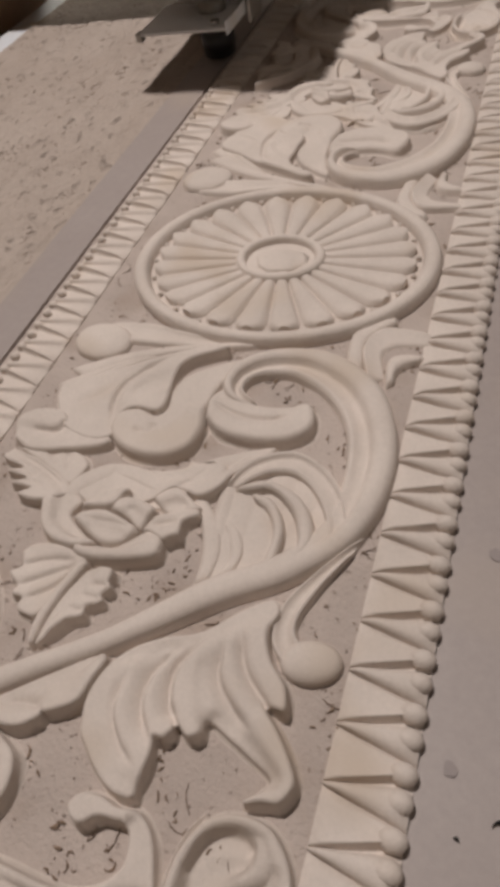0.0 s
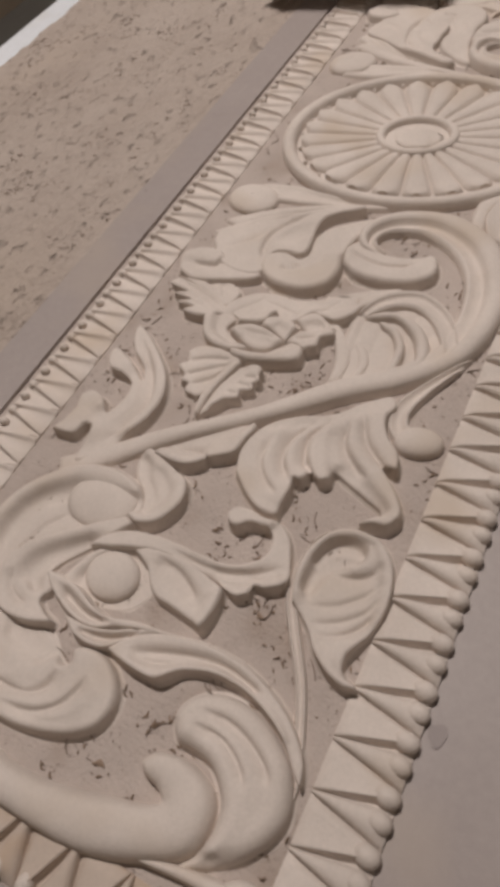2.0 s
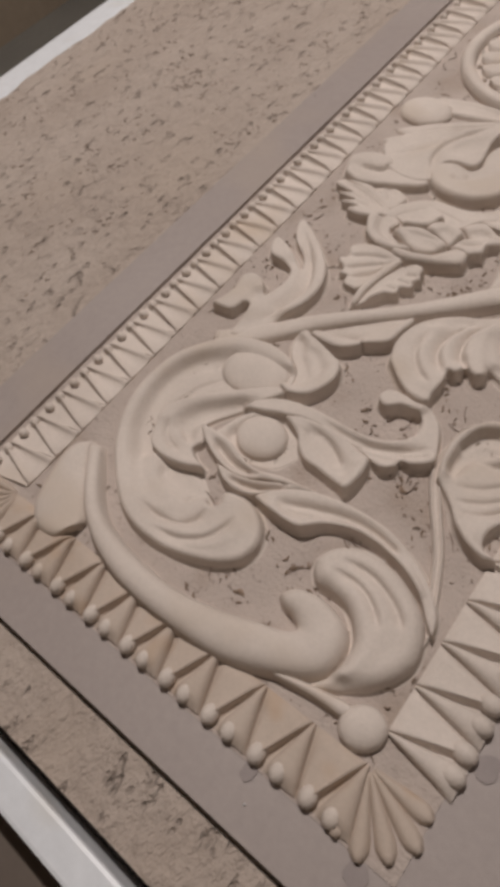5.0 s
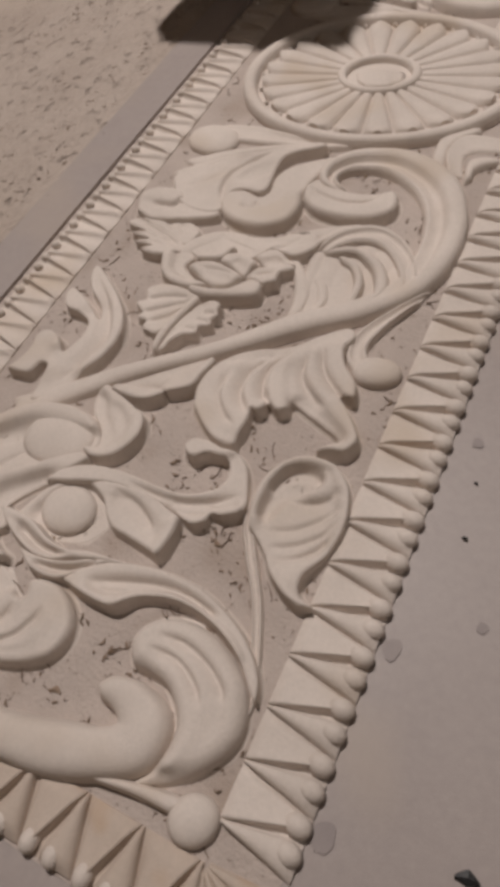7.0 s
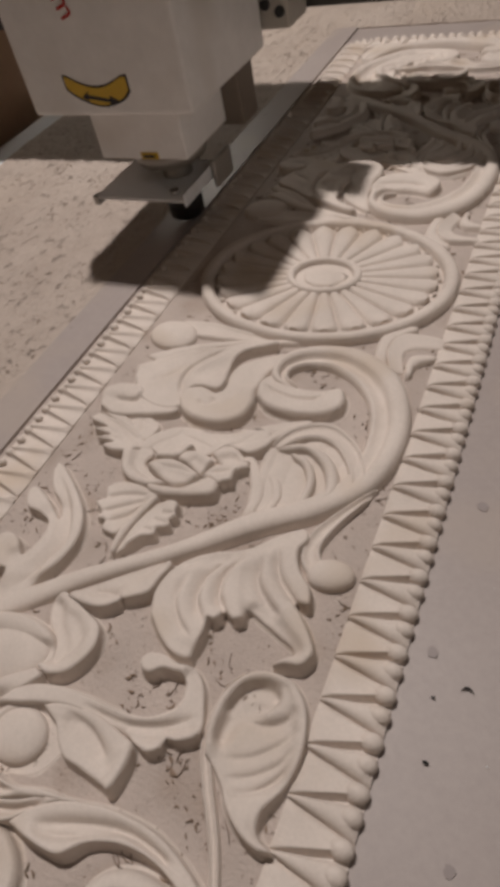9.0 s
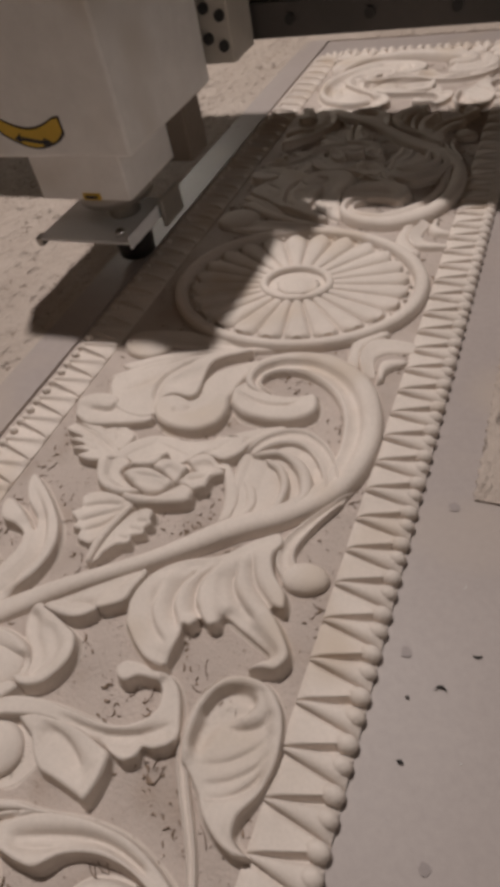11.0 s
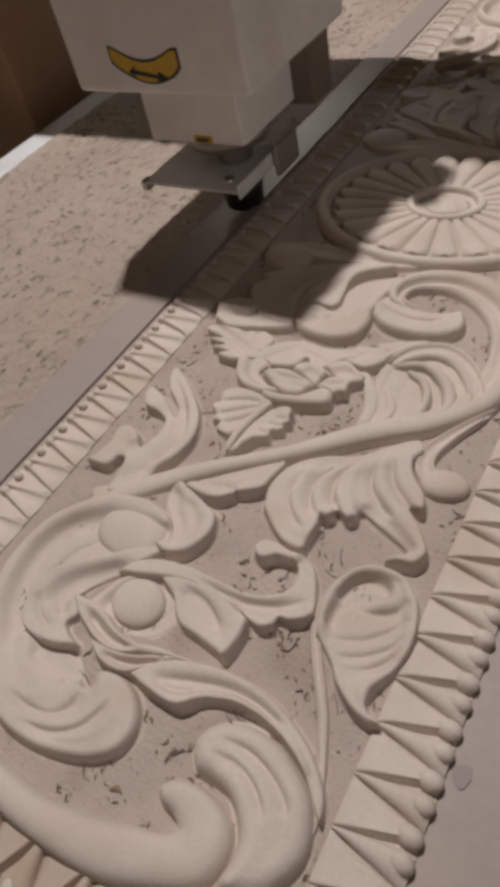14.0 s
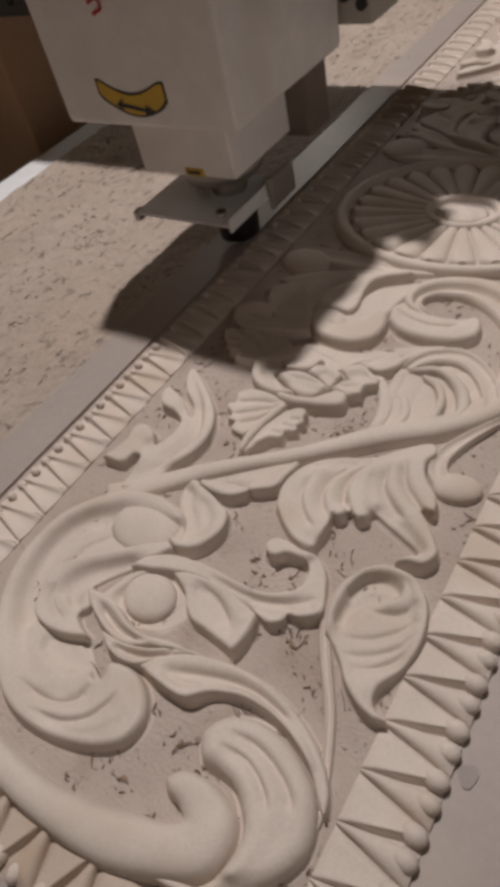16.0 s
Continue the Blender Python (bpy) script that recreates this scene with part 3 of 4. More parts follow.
relief("acanthus_leaf", [(26,320),(21,340),(29,366),(49,383),(74,394),(94,413),(110,424),(117,417),(114,403),(121,387),(133,375),(137,362),(128,362),(124,362),(136,351),(147,338),(152,328),(147,318),(139,316),(128,313),(135,320),(138,328),(124,335),(110,341),(96,346),(95,338),(89,334),(81,339),(73,348),(79,337),(76,330),(70,329),(72,320),(71,306),(70,298),(57,298),(42,306)], 12, [([(36,368),(59,384),(88,404),(110,420)], 10), ([(25,333),(31,318),(49,303),(68,299)], 11.5), ([(42,362),(43,341),(58,324),(70,313)], 14), ([(60,373),(59,353),(70,333)], 14.5), ([(75,376),(78,357),(90,338)], 14.5), ([(95,388),(106,369),(129,351),(146,335),(150,325)], 14.5), ([(86,372),(95,355)], 12), ([(100,345),(113,339),(126,333),(138,327)], 7), ([(108,397),(120,378),(133,367)], 14), ([(136,316),(147,322)], 14)], [([(70,324),(55,342),(54,362),(65,383)], -6.0, 2.6), ([(79,338),(70,350),(67,369),(77,389)], -6.5, 2.4), ([(65,312),(50,322),(39,338),(39,360)], -4.0, 2.2), ([(121,347),(106,357),(93,371),(90,391)], -4.6, 2.4), ([(129,361),(119,368),(107,380),(98,401)], -5.0, 2.4)], 1.8, 0.75)
relief("acanthus_leaf", [(-144,302),(-139,313),(-137,328),(-139,341),(-131,348),(-118,344),(-109,333),(-104,342),(-102,357),(-106,369),(-117,374),(-134,377),(-142,391),(-137,397),(-116,387),(-99,375),(-105,388),(-124,403),(-134,420),(-131,428),(-102,408),(-79,386),(-68,363),(-69,341),(-77,323),(-89,304),(-102,289),(-111,286),(-111,305),(-113,317),(-119,316),(-124,304)], 10, [([(-142,303),(-132,314),(-125,322)], 12.5), ([(-136,338),(-129,345),(-118,340)], 13), ([(-112,328),(-100,336),(-96,352),(-102,367)], 9), ([(-138,390),(-123,384)], 13), ([(-131,421),(-102,404),(-81,381),(-71,355),(-80,327)], 12), ([(-100,385),(-84,353),(-88,329)], 7), ([(-86,310),(-105,290)], 5)], [([(-96,308),(-82,336),(-82,364),(-100,393),(-124,415)], -3.4, 2.4)], 1.6, 0.8)
relief("leaf", [(-126,557),(-126,574),(-98,589),(-72,605),(-33,624),(-5,637),(6,634),(-22,617),(-30,597),(-24,570),(-28,556),(-48,556),(-59,545),(-56,525),(-77,520),(-104,530)], 10, [([(-123,562),(-96,584),(-69,599)], 9), ([(-68,570),(-55,598),(-31,619),(-1,636)], 12.5), ([(-27,574),(-31,559),(-52,559)], 13), ([(-86,566),(-78,537),(-65,526)], 11), ([(-52,577),(-37,589)], 9)], [([(-41,615),(-66,593),(-71,563),(-62,540)], -4.2, 2.6), ([(-112,549),(-86,566),(-77,588)], -2, 2.4)], 1.8, 0.75)
relief("curl", [(-140,509),(-146,528),(-132,541),(-108,542),(-90,527),(-57,525),(-60,516),(-88,507),(-118,501)], 9, [([(-134,516),(-118,507),(-90,512),(-62,520)], 10), ([(-137,532),(-112,537)], 13)], [([(-101,533),(-107,523),(-130,521)], -4, 2.2)], 3, 0.6)
relief("scroll_lobe", [(-61,533),(-61,548),(-46,558),(-30,555),(-24,564),(-27,583),(-21,600),(-4,615),(21,628),(15,605),(10,586),(11,565),(16,546),(11,525),(-8,513),(-33,513),(-51,521)], 11, [([(-48,531),(-25,522),(-4,530),(3,555)], 13.5), ([(-5,583),(6,610),(16,623)], 7), ([(-19,580),(-14,560)], 8)], [([(-40,533),(-26,536),(-26,546)], -3, 2.4)], 5, 0.4)
relief("scroll_lobe", [(13,557),(9,578),(17,591),(34,583),(54,579),(72,581),(89,586),(98,575),(98,559),(83,546),(57,541),(30,545)], 11, [([(15,569),(41,551),(69,553),(92,568)], 13), ([(19,584),(43,578),(72,578)], 9)], [([(79,572),(59,565),(37,566),(10,575)], -3.8, 2.0)], 5, 0.4)
relief("low_leaf", [(-67,475),(-53,491),(-27,501),(7,507),(39,526),(76,541),(62,519),(52,507),(48,498),(36,487),(16,490),(-2,477),(-31,461)], 8, [([(-58,478),(-17,494),(29,510),(69,537)], 6.5), ([(15,491),(34,490),(49,503),(61,523)], 11), ([(-5,481),(-33,466)], 7)], [([(52,523),(26,503),(16,490)], -2.4, 2.6)], 1.6, 0.8)
relief("back_petal", [(-72,471),(-63,489),(-42,503),(-12,502),(8,491),(7,473),(-27,476),(-51,462)], 7, [([(-68,474),(-41,499),(5,489)], 8), ([(-50,469),(-28,484),(1,477)], 3.5)], [([(-41,499),(-28,477)], -1.2, 3)], 2, 0.7)
relief("petal", [(-81,458),(-71,472),(-52,466),(-55,453),(-34,439),(-23,434),(-36,428),(-55,429),(-71,439)], 12, [([(-78,456),(-67,438),(-48,431),(-26,433)], 13), ([(-62,464),(-58,450),(-38,438)], 7)], [], 3, 0.7)
relief("petal", [(-45,458),(-42,468),(-31,479),(-16,480),(-18,474),(-23,463)], 14, [([(-42,459),(-26,464),(-18,474)], 16), ([(-40,469),(-28,477)], 12)], [], 2.5, 0.8)
relief("petal", [(-23,461),(-20,470),(-10,474),(9,469),(7,459),(4,451),(-9,458)], 14, [([(-20,463),(-8,471),(7,469)], 15), ([(2,454),(-6,461)], 12)], [], 3, 0.7)
relief("petal", [(-49,449),(-39,457),(-24,460),(-1,453),(4,447),(-5,438),(-18,435),(-36,442)], 13, [([(-44,450),(-25,457),(-1,451)], 15), ([(-27,440),(-9,441)], 12)], [([(1,450),(-19,451),(-40,450)], -1.6, 2.4)], 4, 0.6)
relief("petal", [(-37,425),(-35,433),(-24,434),(-9,436),(2,446),(11,453),(22,449),(26,441),(23,433),(4,426),(-16,422),(-29,422)], 13, [([(-34,426),(-6,429),(20,438)], 14), ([(-30,432),(-9,435),(4,445)], 9)], [], 4, 0.6)
relief("petal", [(6,452),(11,464),(20,469),(37,476),(42,472),(34,466),(33,460),(34,453),(29,450),(24,446),(13,451)], 12, [([(8,454),(16,464),(38,474)], 11), ([(17,450),(27,452),(32,460)], 14)], [([(31,464),(21,461),(12,456)], -2.6, 2.4)], 2.5, 0.75)
relief("petal", [(3,478),(8,486),(18,491),(34,482),(40,477),(20,470)], 9, [([(6,481),(19,488),(35,480)], 10), ([(18,474),(25,478)], 6)], [], 3, 0.7)
relief("serrated_leaf", [(-135,500),(-112,496),(-84,485),(-66,473),(-73,461),(-88,457),(-105,459),(-97,467),(-117,468),(-106,475),(-127,478),(-115,484),(-137,489)], 11, [([(-130,497),(-103,491),(-68,472)], 8), ([(-133,488),(-110,481),(-85,469)], 10.5), ([(-103,460),(-84,459),(-74,464)], 12)], [([(-72,475),(-99,488),(-130,498)], -2.6, 2.4), ([(-116,482),(-98,478)], -2, 2), ([(-106,473),(-87,470)], -2, 2)], 2, 0.75)
relief("serrated_leaf", [(-130,502),(-113,508),(-82,509),(-66,500),(-65,489),(-71,478),(-90,487),(-113,496)], 6, [([(-114,500),(-89,494),(-70,483)], 7), ([(-107,507),(-77,505)], 5)], [([(-106,506),(-88,492)], -1.6, 2.2), ([(-91,507),(-76,487)], -1.6, 2.2)], 2, 0.75)
relief("fan_leaf", [(-74,417),(-68,424),(-55,428),(-35,426),(-23,420),(-32,403),(-39,378),(-48,376),(-56,378),(-57,386),(-65,386),(-65,393),(-75,400),(-69,407)], 9, [([(-66,421),(-50,425),(-29,421)], 9.5), ([(-70,401),(-54,408),(-32,418)], 9.5), ([(-62,387),(-47,397),(-32,414)], 9), ([(-47,379),(-38,393),(-29,413)], 8)], [([(-31,420),(-51,416),(-70,407)], -2.8, 2.4), ([(-30,418),(-47,405),(-66,392)], -2.8, 2.4), ([(-29,416),(-40,397),(-57,384)], -2.6, 2.4)], 2, 0.75)
relief("serrated_leaf", [(-20,414),(-7,419),(0,417),(1,409),(4,406),(-1,400),(2,396),(-7,390),(-6,384),(-15,379),(-20,372),(-26,364),(-30,360),(-30,377),(-27,395)], 11, [([(-21,410),(-27,386),(-29,363)], 8.5), ([(-4,416),(-1,402),(-10,386),(-22,370)], 12.5)], [([(1,407),(-11,405)], -2.2, 2.2), ([(1,397),(-15,397)], -2.2, 2.2), ([(-7,386),(-20,387)], -2.0, 2.2)], 2, 0.8)
relief("leaf_rib", [(-29,419),(-22,419),(-28,394),(-31,377),(-31,359),(-36,360),(-39,377),(-35,400)], 9, [([(-25,418),(-32,391),(-34,360)], 10)], [], 3, 0.4)
relief("bud_cup", [(-56,196),(-45,222),(-30,237),(-10,243),(8,236),(14,218),(6,200),(-8,192),(-30,190)], 5, [([(-52,200),(-42,222),(-26,234),(-8,238)], 7), ([(-38,205),(-30,222),(-14,230),(2,226)], 1.2), ([(12,225),(8,205),(-5,195),(-30,192)], 0.6)], [], 3, 0.4)
dome("bulb",(-64, 262),(26, 14),(16, -20),16)
dome("ball",(-21, 213),(18, 10),(12, -16),15)
dome("bulb",(-121, 634),(26, 9),(14, -21),15)
dome("bulb",(152, 84),(12, 8),(7, -11),17)
dome("bulb",(142, 394),(18, 4),(3, -13),16)


# ---- rosette ----
RX, RY = 0.144, 0.1145


def oval_band(name, r0, r1, h, kind="round", n=96, m=11, label="", floor=0.0):
    t, u = np.linspace(0, 2 * np.pi, n), np.linspace(0, 1, m)
    r = r0 + (r1 - r0) * u
    xyz = np.zeros((n, m, 3))
    xyz[..., 0] = CX + RX * r[None] * np.cos(t)[:, None]
    xyz[..., 1] = CY + RY * r[None] * np.sin(t)[:, None]
    xyz[..., 2] = floor + h * profile(kind, u, 0, 0, 0, np.zeros_like(u))[None]
    return part(name, sheet(name, xyz, -0.002), CARVED, panel, label)


oval_band("rosette_disc", 0.02, 0.97, 0.004, "round")
oval_band("rosette_ring", 0.935, 1.055, 0.0125, "round", label="raised oval rim round the rosette")
oval_band("rosette_eye_ring", 0.235, 0.315, 0.011, "round")
PETALS = 24
for k in range(PETALS):
    a = 2 * math.pi * k / PETALS
    n, m = 22, 11
    s, u = np.linspace(0, 1, n), np.linspace(-1, 1, m)
    r = 0.29 + 0.605 * s
    half = (0.034 + 0.078 * s) * np.sqrt(np.clip(1 - np.clip((s - 0.86) / 0.15, 0, 1) ** 2, 0, 1))
    xyz = np.zeros((n, m, 3))
    ca, sa = math.cos(a), math.sin(a)
    px = r[:, None] * ca - (half[:, None] * u[None]) * sa
    py = r[:, None] * sa + (half[:, None] * u[None]) * ca
    xyz[..., 0], xyz[..., 1] = CX + RX * px, CY + RY * py
    xyz[..., 2] = (0.0042 + 0.0062 * (0.55 + 0.45 * s)[:, None] * np.sqrt(np.clip(1 - np.abs(u[None]) ** 2.2, 0, 1)))
    part("rosette_petal", sheet("rosette_petal", xyz, 0.0), CARVED, panel)
for k in range(PETALS):
    a = 2 * math.pi * (k + 0.5) / PETALS
    bm = bmesh.new()
    bmesh.ops.create_icosphere(bm, subdivisions=1, radius=0.003)
    for f in bm.faces:
        f.smooth = True
    bmesh.ops.translate(bm, verts=bm.verts, vec=(CX + RX * 0.905 * math.cos(a), CY + RY * 0.905 * math.sin(a), 0.0045))
    part("rosette_bead", bm, CARVED, panel)
bm = bmesh.new()
bmesh.ops.create_uvsphere(bm, u_segments=24, v_segments=12, radius=1)
for v in bm.verts:
    w = 1 + 0.18 * noise.noise(v.co * 2.2)
    v.co = (CX + v.co.x * 0.026 * w, CY + v.co.y * 0.0175 * w, 0.003 + max(v.co.z, -0.3) * 0.0042 * (w + 0.25 * math.sin(v.co.x * 6 + v.co.y * 3)))
for f in bm.faces:
    f.smooth = True
part("rosette_eye", bm, CARVED, panel)


# ---- border of teeth and beads ----
def tooth_mesh(pitch, depth, ridged=False):
    """One repeat of the border: local x from the inner edge (0) out to depth, local y along the border.
    A wide dart ends in a straight crest; a tongue opens outward from the foot of that crest. Ridged borders
    have raised lines along both edges of the dart and a hollow in place of the tongue."""
    f1 = np.array((0, 0.06, 0.13, 0.2, 0.3, 0.5, 0.7, 0.85, 0.94, 1.0))
    f2 = np.array((0.0, 0.05, 0.12, 0.2, 0.27, 0.35, 0.45, 0.55, 0.65, 0.75, 0.83, 0.9, 0.96, 1.0))
    rows = []
    for w in np.linspace(0, 1, 15):
        edge = 0.93 - 0.80 * min(w, 0.9)
        fall = max(0.12, 1 - max(0, w - 0.84) / 0.16) ** 0.6 * (0.35 + 0.65 * min(1, w / 0.16) ** 0.7)
        deep = min(1.0, 0.2 + 1.4 * w)
        low, crest, top = 3.6 - 3.2 * deep, 6.6 + 1.2 * w, 6.4 + 1.4 * w
        line = []
        for q in f1:
            if ridged:
                z = 2.0 + 5.0 * math.exp(-((q - 0.11) / 0.09) ** 2) + 5.4 * q ** 4 - (1.6 if q == 0 else 0)
            else:
                z = 0.5 + 3.7 * min(1, q / 0.2) + (crest - 4.2) * q ** 2
            line.append((q * edge, z * fall))
        for q in f2:
            c = (q - 0.6) / 0.4
            if ridged:
                z = low + 0.2 + 1.0 * q + (crest - low) * max(0, 1 - q / 0.1) * 0.7
            elif q <= 0.2:
                z = low + (crest - low) * max(0, 1 - q / 0.08) * 0.7
            else:
                z = max(0.4, low + (top - low) * math.sqrt(max(0, 1 - abs(c) ** 2.4)))
            line.append((edge + 0.01 + (0.99 - edge) * q, z * fall))
        rows.append([(w * depth, (t + 0.32 * w - 0.12) * pitch, z / 1000) for t, z in line])
    return sheet("border_tooth", np.array(rows), -0.002)


def bead_mesh(r):
    bm = bmesh.new()
    bmesh.ops.create_uvsphere(bm, u_segments=14, v_segments=8, radius=r)
    for v in bm.verts:
        v.co.x *= 1.25
    for f in bm.faces:
        f.smooth = True
    me = bpy.data.meshes.new("bead")
    bm.to_mesh(me)
    bm.free()
    me.materials.append(CARVED)
    return me


def border(start, along, out, length, count, depth, label, pearl_size=0.2, wood=None, ridged=False):
    wood = wood or CARVED
    pitch = length / count
    tooth, pearl = tooth_mesh(pitch, depth, ridged), bead_mesh(pitch * pearl_size)
    run = thing_part("border_run", label)
    a, o = Vector((*along, 0)), Vector((*out, 0))
    turn = Matrix(((o.x, a.x, 0, 0), (o.y, a.y, 0, 0), (0, 0, 1, 0), (0, 0, 0, 1)))
    for k in range(count):
        at = Vector((*start, 0)) + a * (k * pitch)
        ob = part("border_tooth", tooth, wood, run)
        ob.matrix_basis = Matrix.Translation(at) @ turn
        for q, z in ((0.36, 0.0032), (0.80, 0.0032)):
            p = at + a * (q * pitch) + o * (depth * 0.87)
            b = part("bead", pearl, CARVED, run)
            b.matrix_basis = Matrix.Translation((p.x, p.y, z)) @ turn


def thing_part(name, label):
    ob = new(name)
    ob.parent = panel
    ob.empty_display_size = 0.02
    return tagged(ob, label)


border((0.164, 1.556), (0, -1), (1, 0), 1.47, 48, 0.045, "long border of fluted teeth with beads")
border((-0.158, 1.545), (0, -1), (-1, 0), 1.47, 48, 0.049, "shaded border of fluted teeth with small beads", 0.13, ridged=True)
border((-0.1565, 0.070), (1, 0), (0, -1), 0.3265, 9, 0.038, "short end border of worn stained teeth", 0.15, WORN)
border((-0.158, 1.537), (1, 0), (0, 1), 0.322, 9, 0.036, "short end border of fluted teeth")
def corner_fan(x, y, sx, sy, wood):
    """Five short ridges that spread from the inner corner, each with a bead."""
    for k in range(5):
        a = math.radians(4 + 20.5 * k)
        d = np.array((math.cos(a) * sx, math.sin(a) * sy))
        e = np.array((-d[1], d[0]))
        reach = 0.036 if k in (0, 4) else 0.042
        s, u = np.linspace(0, 1, 12), np.linspace(-1, 1, 7)
        half = (0.0012 + 0.0052 * s) * np.sqrt(np.clip(1 - ((s - 0.75) / 0.27).clip(0, 1) ** 2, 0.02, 1))
        xyz = np.zeros((12, 7, 3))
        xyz[..., :2] = np.array((x, y)) + (0.004 + reach * s)[:, None, None] * d + (half[:, None] * u[None])[..., None] * e
        xyz[..., 2] = 0.0005 + (0.0025 + 0.002 * s)[:, None] * np.sqrt(1 - np.abs(u[None]) ** 2.2 * 0.96)
        part("corner_ridge", sheet("corner_ridge", footed(xyz, 0.0012)), wood, panel)


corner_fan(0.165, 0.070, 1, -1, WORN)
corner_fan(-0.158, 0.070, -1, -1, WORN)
corner_fan(0.165, 1.540, 1, 1, CARVED)
corner_fan(-0.158, 1.540, -1, 1, CARVED)


# ---- cutter debris ----
def debris(name, spots, colour, label, bow=0.35, thin=(0.08, 0.3)):
    verts, faces = [], []
    for x, y, size in spots:
        a, c = random.uniform(0, 6.3), random.uniform(-bow, bow)
        z = 0.0005 + random.uniform(0, 0.0008)
        k, fat = len(verts), random.uniform(*thin)
        for q in range(5):
            t = q / 4 - 0.5
            bend = c * size * (t * t * 4 - 0.4)
            lx, ly = t * size, bend
            wide = size * fat * (1 - abs(t) * 1.6) + 0.0002
            for side, up in ((-1, 0), (1, 0), (0, 1)):
                px, py = lx, ly + side * wide
                verts.append((x + px * math.cos(a) - py * math.sin(a), y + px * math.sin(a) + py * math.cos(a), z + up * min(size * 0.22, 0.0009)))
        for q in range(4):
            b = k + q * 3
            faces += [(b, b + 3, b + 5, b + 2), (b + 1, b + 2, b + 5, b + 4), (b, b + 1, b + 4, b + 3)]
    ob = part(name, mesh_from(name, verts, faces, False), colour, None)
    return tagged(ob, label, "debris", "", "stuff")


spots = []
while len(spots) < 600:
    x, y = random.uniform(-0.15, 0.16), random.uniform(0.07, 1.5)
    if noise.noise((x * 25, y * 25, 4)) > 0.12:
        spots.append((x, y, random.choice((0.0015, 0.002, 0.003, 0.004, 0.008))))
debris("wood_crumbs", spots[:260], CHIP, "dark wood crumbs and slivers on the cut ground")
spots = []
while len(spots) < 2600:
    x, y = random.uniform(-0.155, 0.165), random.uniform(0.07, 1.3)
    if noise.noise((x * 40, y * 40, 9)) > 0.0:
        spots.append((x, y, random.uniform(0.0006, 0.0017)))
debris("wood_dust", spots, DUST, "fine brown wood dust grains on the carving ground")
spots = [(random.uniform(-0.67, -0.27), random.uniform(-0.03, 1.6), random.choice((0.002, 0.003, 0.004))) for _ in range(160)]
debris("wood_flakes", [(x, y, s) for x, y, s in spots], CHIP, "small dark wood flakes on the rough board")


def fibres(x0, x1, y0, y1, count, freq, level, short, long):
    out = []
    while len(out) < count:
        x, y = random.uniform(x0, x1), random.uniform(y0, y1)
        clear = ((x - CX) / 0.155) ** 2 + ((y - CY) / 0.125) ** 2 > 1
        if clear and noise.noise((x * freq, y * freq, 6)) > level:
            out.append((x, y, random.uniform(short, long)))
    return out


debris("torn_fibres", fibres(-0.15, 0.165, 0.07, 1.5, 1700, 32, 0.14, 0.0012, 0.006), CHIP, "torn dark wood fibres and cracks on the cut ground", 0.3, (0.05, 0.2))
debris("ground_cracks", fibres(-0.15, 0.165, 0.07, 1.4, 170, 26, 0.2, 0.006, 0.016), DUST, "long thin cracks and lifted fibres in the ground", 0.22, (0.012, 0.03))
debris("scraped_fibres", fibres(-0.68, -0.27, -0.03, 1.7, 6500, 12, -0.2, 0.002, 0.0075), TORN, "short curved fibres lifted from the scraped board", 0.5, (0.05, 0.13))
debris("dark_shavings", [(0.251, 0.342, 0.008), (0.270, 0.37, 0.006), (0.236, 0.29, 0.004), (0.285, 0.12, 0.012), (0.232, 0.33, 0.003), (0.31, 0.25, 0.005)], BLACK, "few dark shavings on the smooth margin")

debris("pale_crumbs", [(0.29, 0.33, 0.0015), (0.30, 0.43, 0.0015), (0.27, 0.3, 0.001), (0.255, 0.42, 0.001), (0.28, 0.21, 0.0018), (0.12, 0.012, 0.0018), (0.31, 0.28, 0.0012)], RAIL, "tiny pale crumbs on the smooth margin")

# ---- the moving gantry with its cutter head ----
gantry = thing("router_gantry", "moving router gantry with white spindle cover and black collet", "router", (0, 1.24, 0))
part("beam", box(-1.0, 1.2, 0.20, 0.46, 0.235, 0.46, 0.004), PAINT, gantry, "painted steel cross beam")
rail = part("lower_rail", box(-1.0, 1.2, 0.185, 0.44, 0.198, 0.236, 0.002), DARK, gantry, "dark lower rail with a row of bolts")
for k in range(22):
    bolt = rod(0, 0, 0, 0.004, 0.006, n=12)
    bmesh.ops.rotate(bolt, verts=bolt.verts, cent=(0, 0, 0), matrix=Matrix.Rotation(radians(90), 3, "X"))
    bmesh.ops.translate(bolt, verts=bolt.verts, vec=(-0.9 + k * 0.095, 0.185, 0.218))
    part("bolt", bolt, BLACK, rail)
part("side_column", box(-0.98, -0.80, 0.19, 0.46, -0.35, 0.46, 0.006), PLY, gantry, "brown side column of the gantry")
part("guide_rail", box(-1.0, 1.2, 0.178, 0.2, 0.245, 0.262, 0.003), BRIGHT, gantry, "shiny ground steel guide rail")
carriage = part("carriage_plate", box(-0.36, -0.09, 0.112, 0.176, 0.196, 0.42, 0.003), PAINT, gantry, "pale steel carriage plate")
for z in (0.215, 0.245, 0.29):
    for x in (-0.1, -0.118):
        bolt = rod(0, 0, 0, 0.004, 0.006, n=12)
        bmesh.ops.rotate(bolt, verts=bolt.verts, cent=(0, 0, 0), matrix=Matrix.Rotation(radians(90), 3, "X"))
        bmesh.ops.translate(bolt, verts=bolt.verts, vec=(x, 0.112, z + (0.008 if x < -0.11 else 0)))
        part("bolt", bolt, BLACK, carriage)
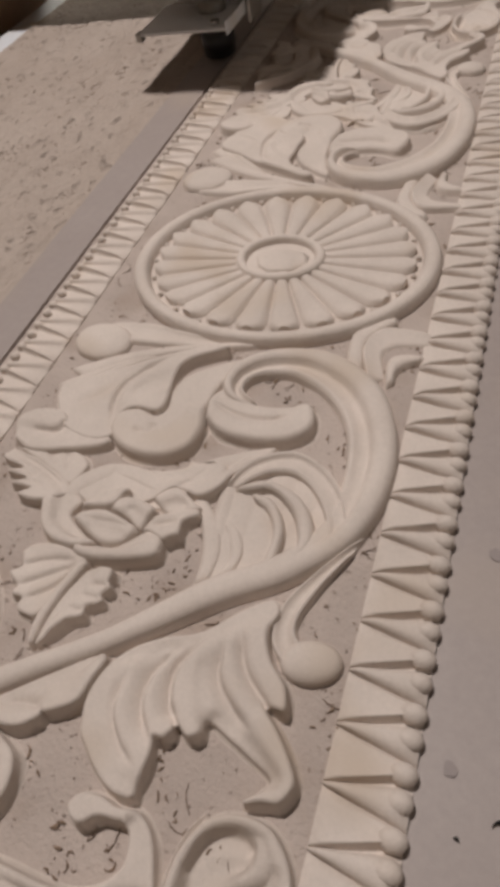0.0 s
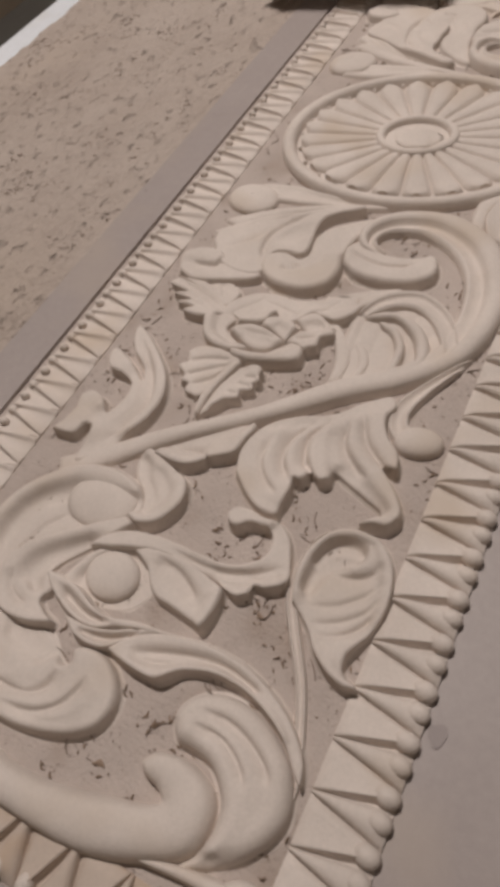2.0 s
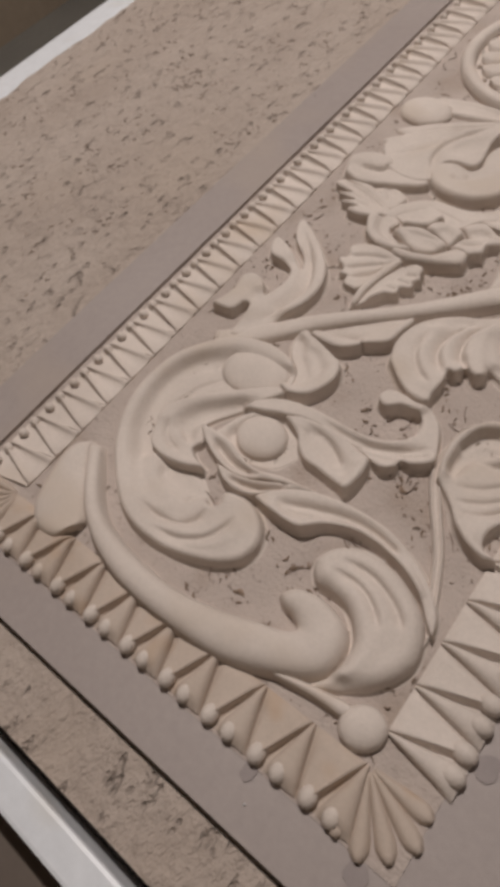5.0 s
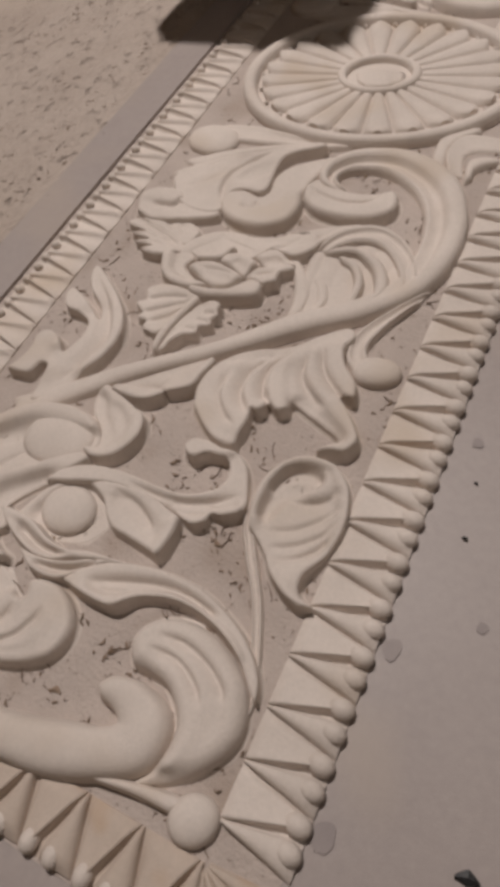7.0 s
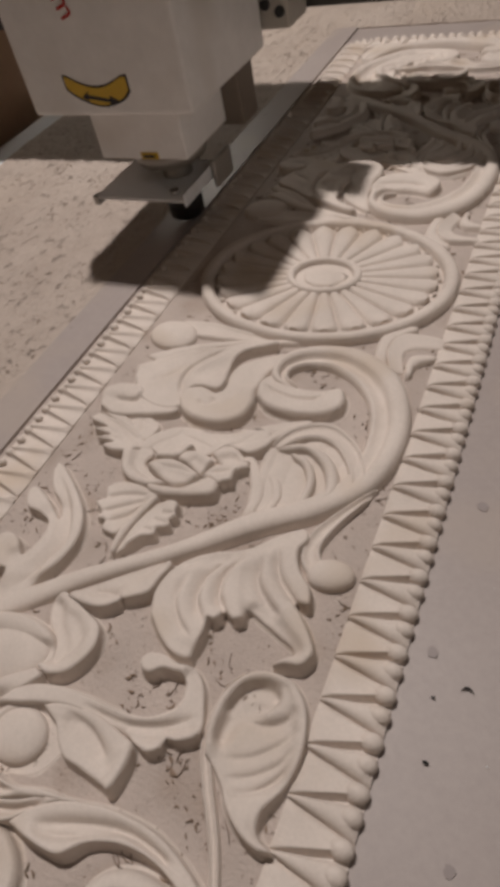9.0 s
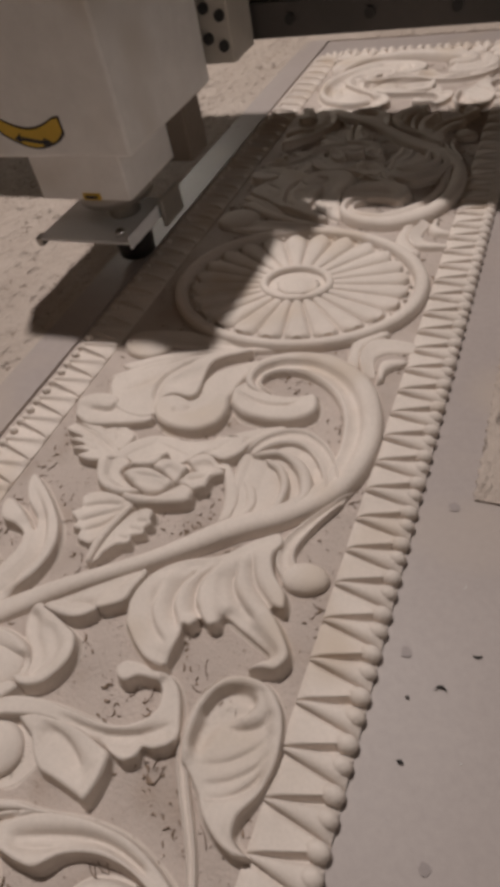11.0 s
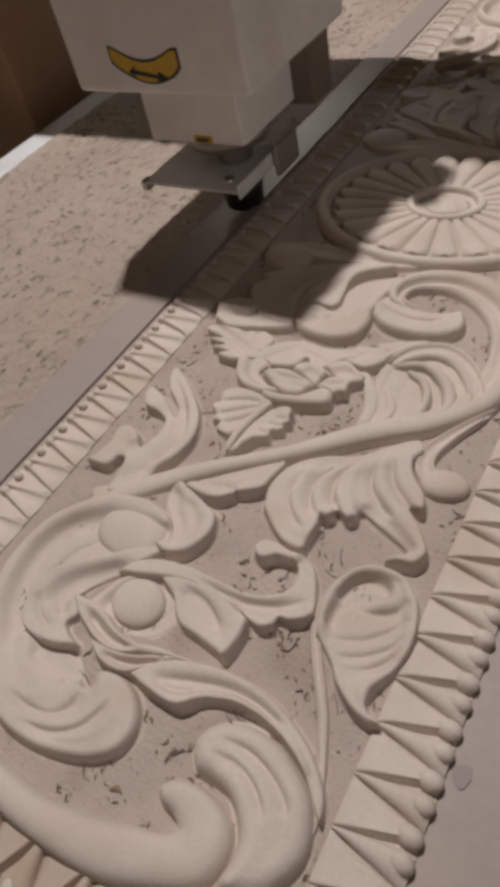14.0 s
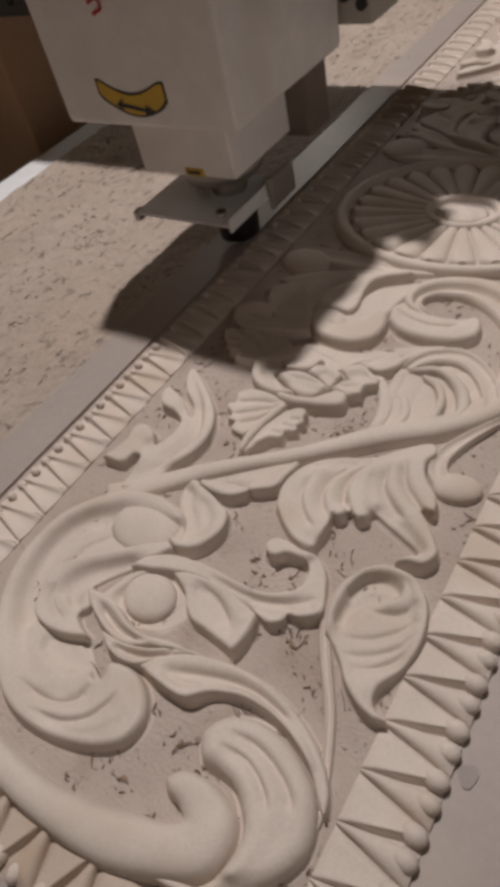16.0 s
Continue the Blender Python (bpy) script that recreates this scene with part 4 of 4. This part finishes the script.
cover = part("spindle_cover", box(-0.335, -0.122, -0.096, 0.105, 0.18, 0.40, 0.006, 3), WHITE, gantry, "white enamelled spindle cover")
part("spindle_mount", box(-0.285, -0.143, 0.058, 0.105, 0.106, 0.19, 0.003), MOUNT, gantry, "brown-grey steel spindle mount")
collar = part("spindle_collar", box(-0.292, -0.168, -0.055, 0.058, 0.112, 0.185, 0.003), WHITE, gantry, "pale box around the spindle nose")
part("label_plate", box(-0.232, -0.208, -0.0565, -0.054, 0.113, 0.121, 0.0005), YELLOW, collar, "small yellow and black label")
part("label_mark", box(-0.228, -0.212, -0.058, -0.0564, 0.1155, 0.1185), INK, collar)
part("spindle_flange", rod(-0.225, 0, 0.092, 0.113, 0.046, bevel=0.003), STEEL, gantry)
shoe = part("dust_plate", box(-0.31, -0.175, -0.072, 0.036, 0.066, 0.070, 0.001), GLASS, gantry, "clear acrylic dust plate")
lip = box(-0.1765, -0.1735, -0.074, 0.038, 0.062, 0.078, 0.001)
part("plate_lip", lip, RAIL, shoe, "pale bent edge of the plate")
part("plate_screw", rod(-0.198, -0.055, 0.07, 0.075, 0.006, n=14), BRIGHT, shoe)
part("plate_stop", box(-0.315, -0.306, -0.073, -0.06, 0.058, 0.07, 0.002), STEEL, shoe)
part("hose_clip", box(-0.172, -0.166, 0.0, 0.05, 0.05, 0.085, 0.002), STEEL, gantry, "thin steel clip beside the plate")
part("spindle_nose", rod(-0.222, 0, 0.055, 0.094, 0.02), STEEL, gantry)
part("collet_nut", rod(-0.222, 0, 0.012, 0.056, 0.0235, 0.026, bevel=0.003), BLACK, gantry, "black collet nut")
part("cutter_bit", rod(-0.222, 0, -0.002, 0.014, 0.0022, n=10), BRIGHT, gantry)


def sticker():
    """Crescent warning sticker with an arrow, on the front of the cover."""
    def crescent(grow, y):
        n = 26
        up, low = [], []
        for k in range(n):
            t = k / (n - 1)
            x = -0.275 - grow + (0.08 + 2 * grow) * t
            sag = 0.001 - 0.0140 * math.sin(math.pi * t) - 0.003 * t
            w = (0.0072 + 0.0030 * t) * min(1, 9 * t + 0.5, 6 * (1 - t) + 0.4) ** 0.5 + grow
            up.append((x, y, 0.2155 + sag + w))
            low.append((x, y, 0.2155 + sag - w))
        v = up + low
        return mesh_from("film", v, [(k, k + 1, n + k + 1, n + k) for k in range(n - 1)], False)
    part("sticker_rim", crescent(0.0022, -0.0966), INK, cover)
    part("sticker", crescent(0, -0.0970), YELLOW, cover, "yellow crescent warning sticker")
    v = [(-0.258, -0.0974, 0.201), (-0.248, -0.0974, 0.207), (-0.249, -0.0974, 0.203), (-0.222, -0.0974, 0.1985), (-0.221, -0.0974, 0.202), (-0.210, -0.0974, 0.1965), (-0.224, -0.0974, 0.192), (-0.223, -0.0974, 0.195), (-0.250, -0.0974, 0.199), (-0.249, -0.0974, 0.1955)]
    part("sticker_arrow", mesh_from("arrow", v, [tuple(range(len(v) - 1, -1, -1))], False), INK, cover)


sticker()
curve = bpy.data.curves.new("red_letters", "FONT")
curve.body, curve.size, curve.extrude = "tem", 0.032, 0.0002
curve.materials.append(RED)
letters = new("red_letters", curve)
letters.parent = cover
letters.matrix_basis = Matrix.Translation((-0.266, -0.0970, 0.321)) @ pose(0, 0, 0, 90, 0, 0) @ pose(0, 0, 0, 0, 0, -72)


def motions():
    rows = [(0, 1.24), (2, 1.16), (4, 1.08), (6, 1.0), (8, 0.918), (9, 0.876), (10, 0.838), (12.5, 0.756), (15, 0.684), (16, 0.654)]
    walk(gantry, [(t, pose(0, y, 0)) for t, y in rows])


motions()
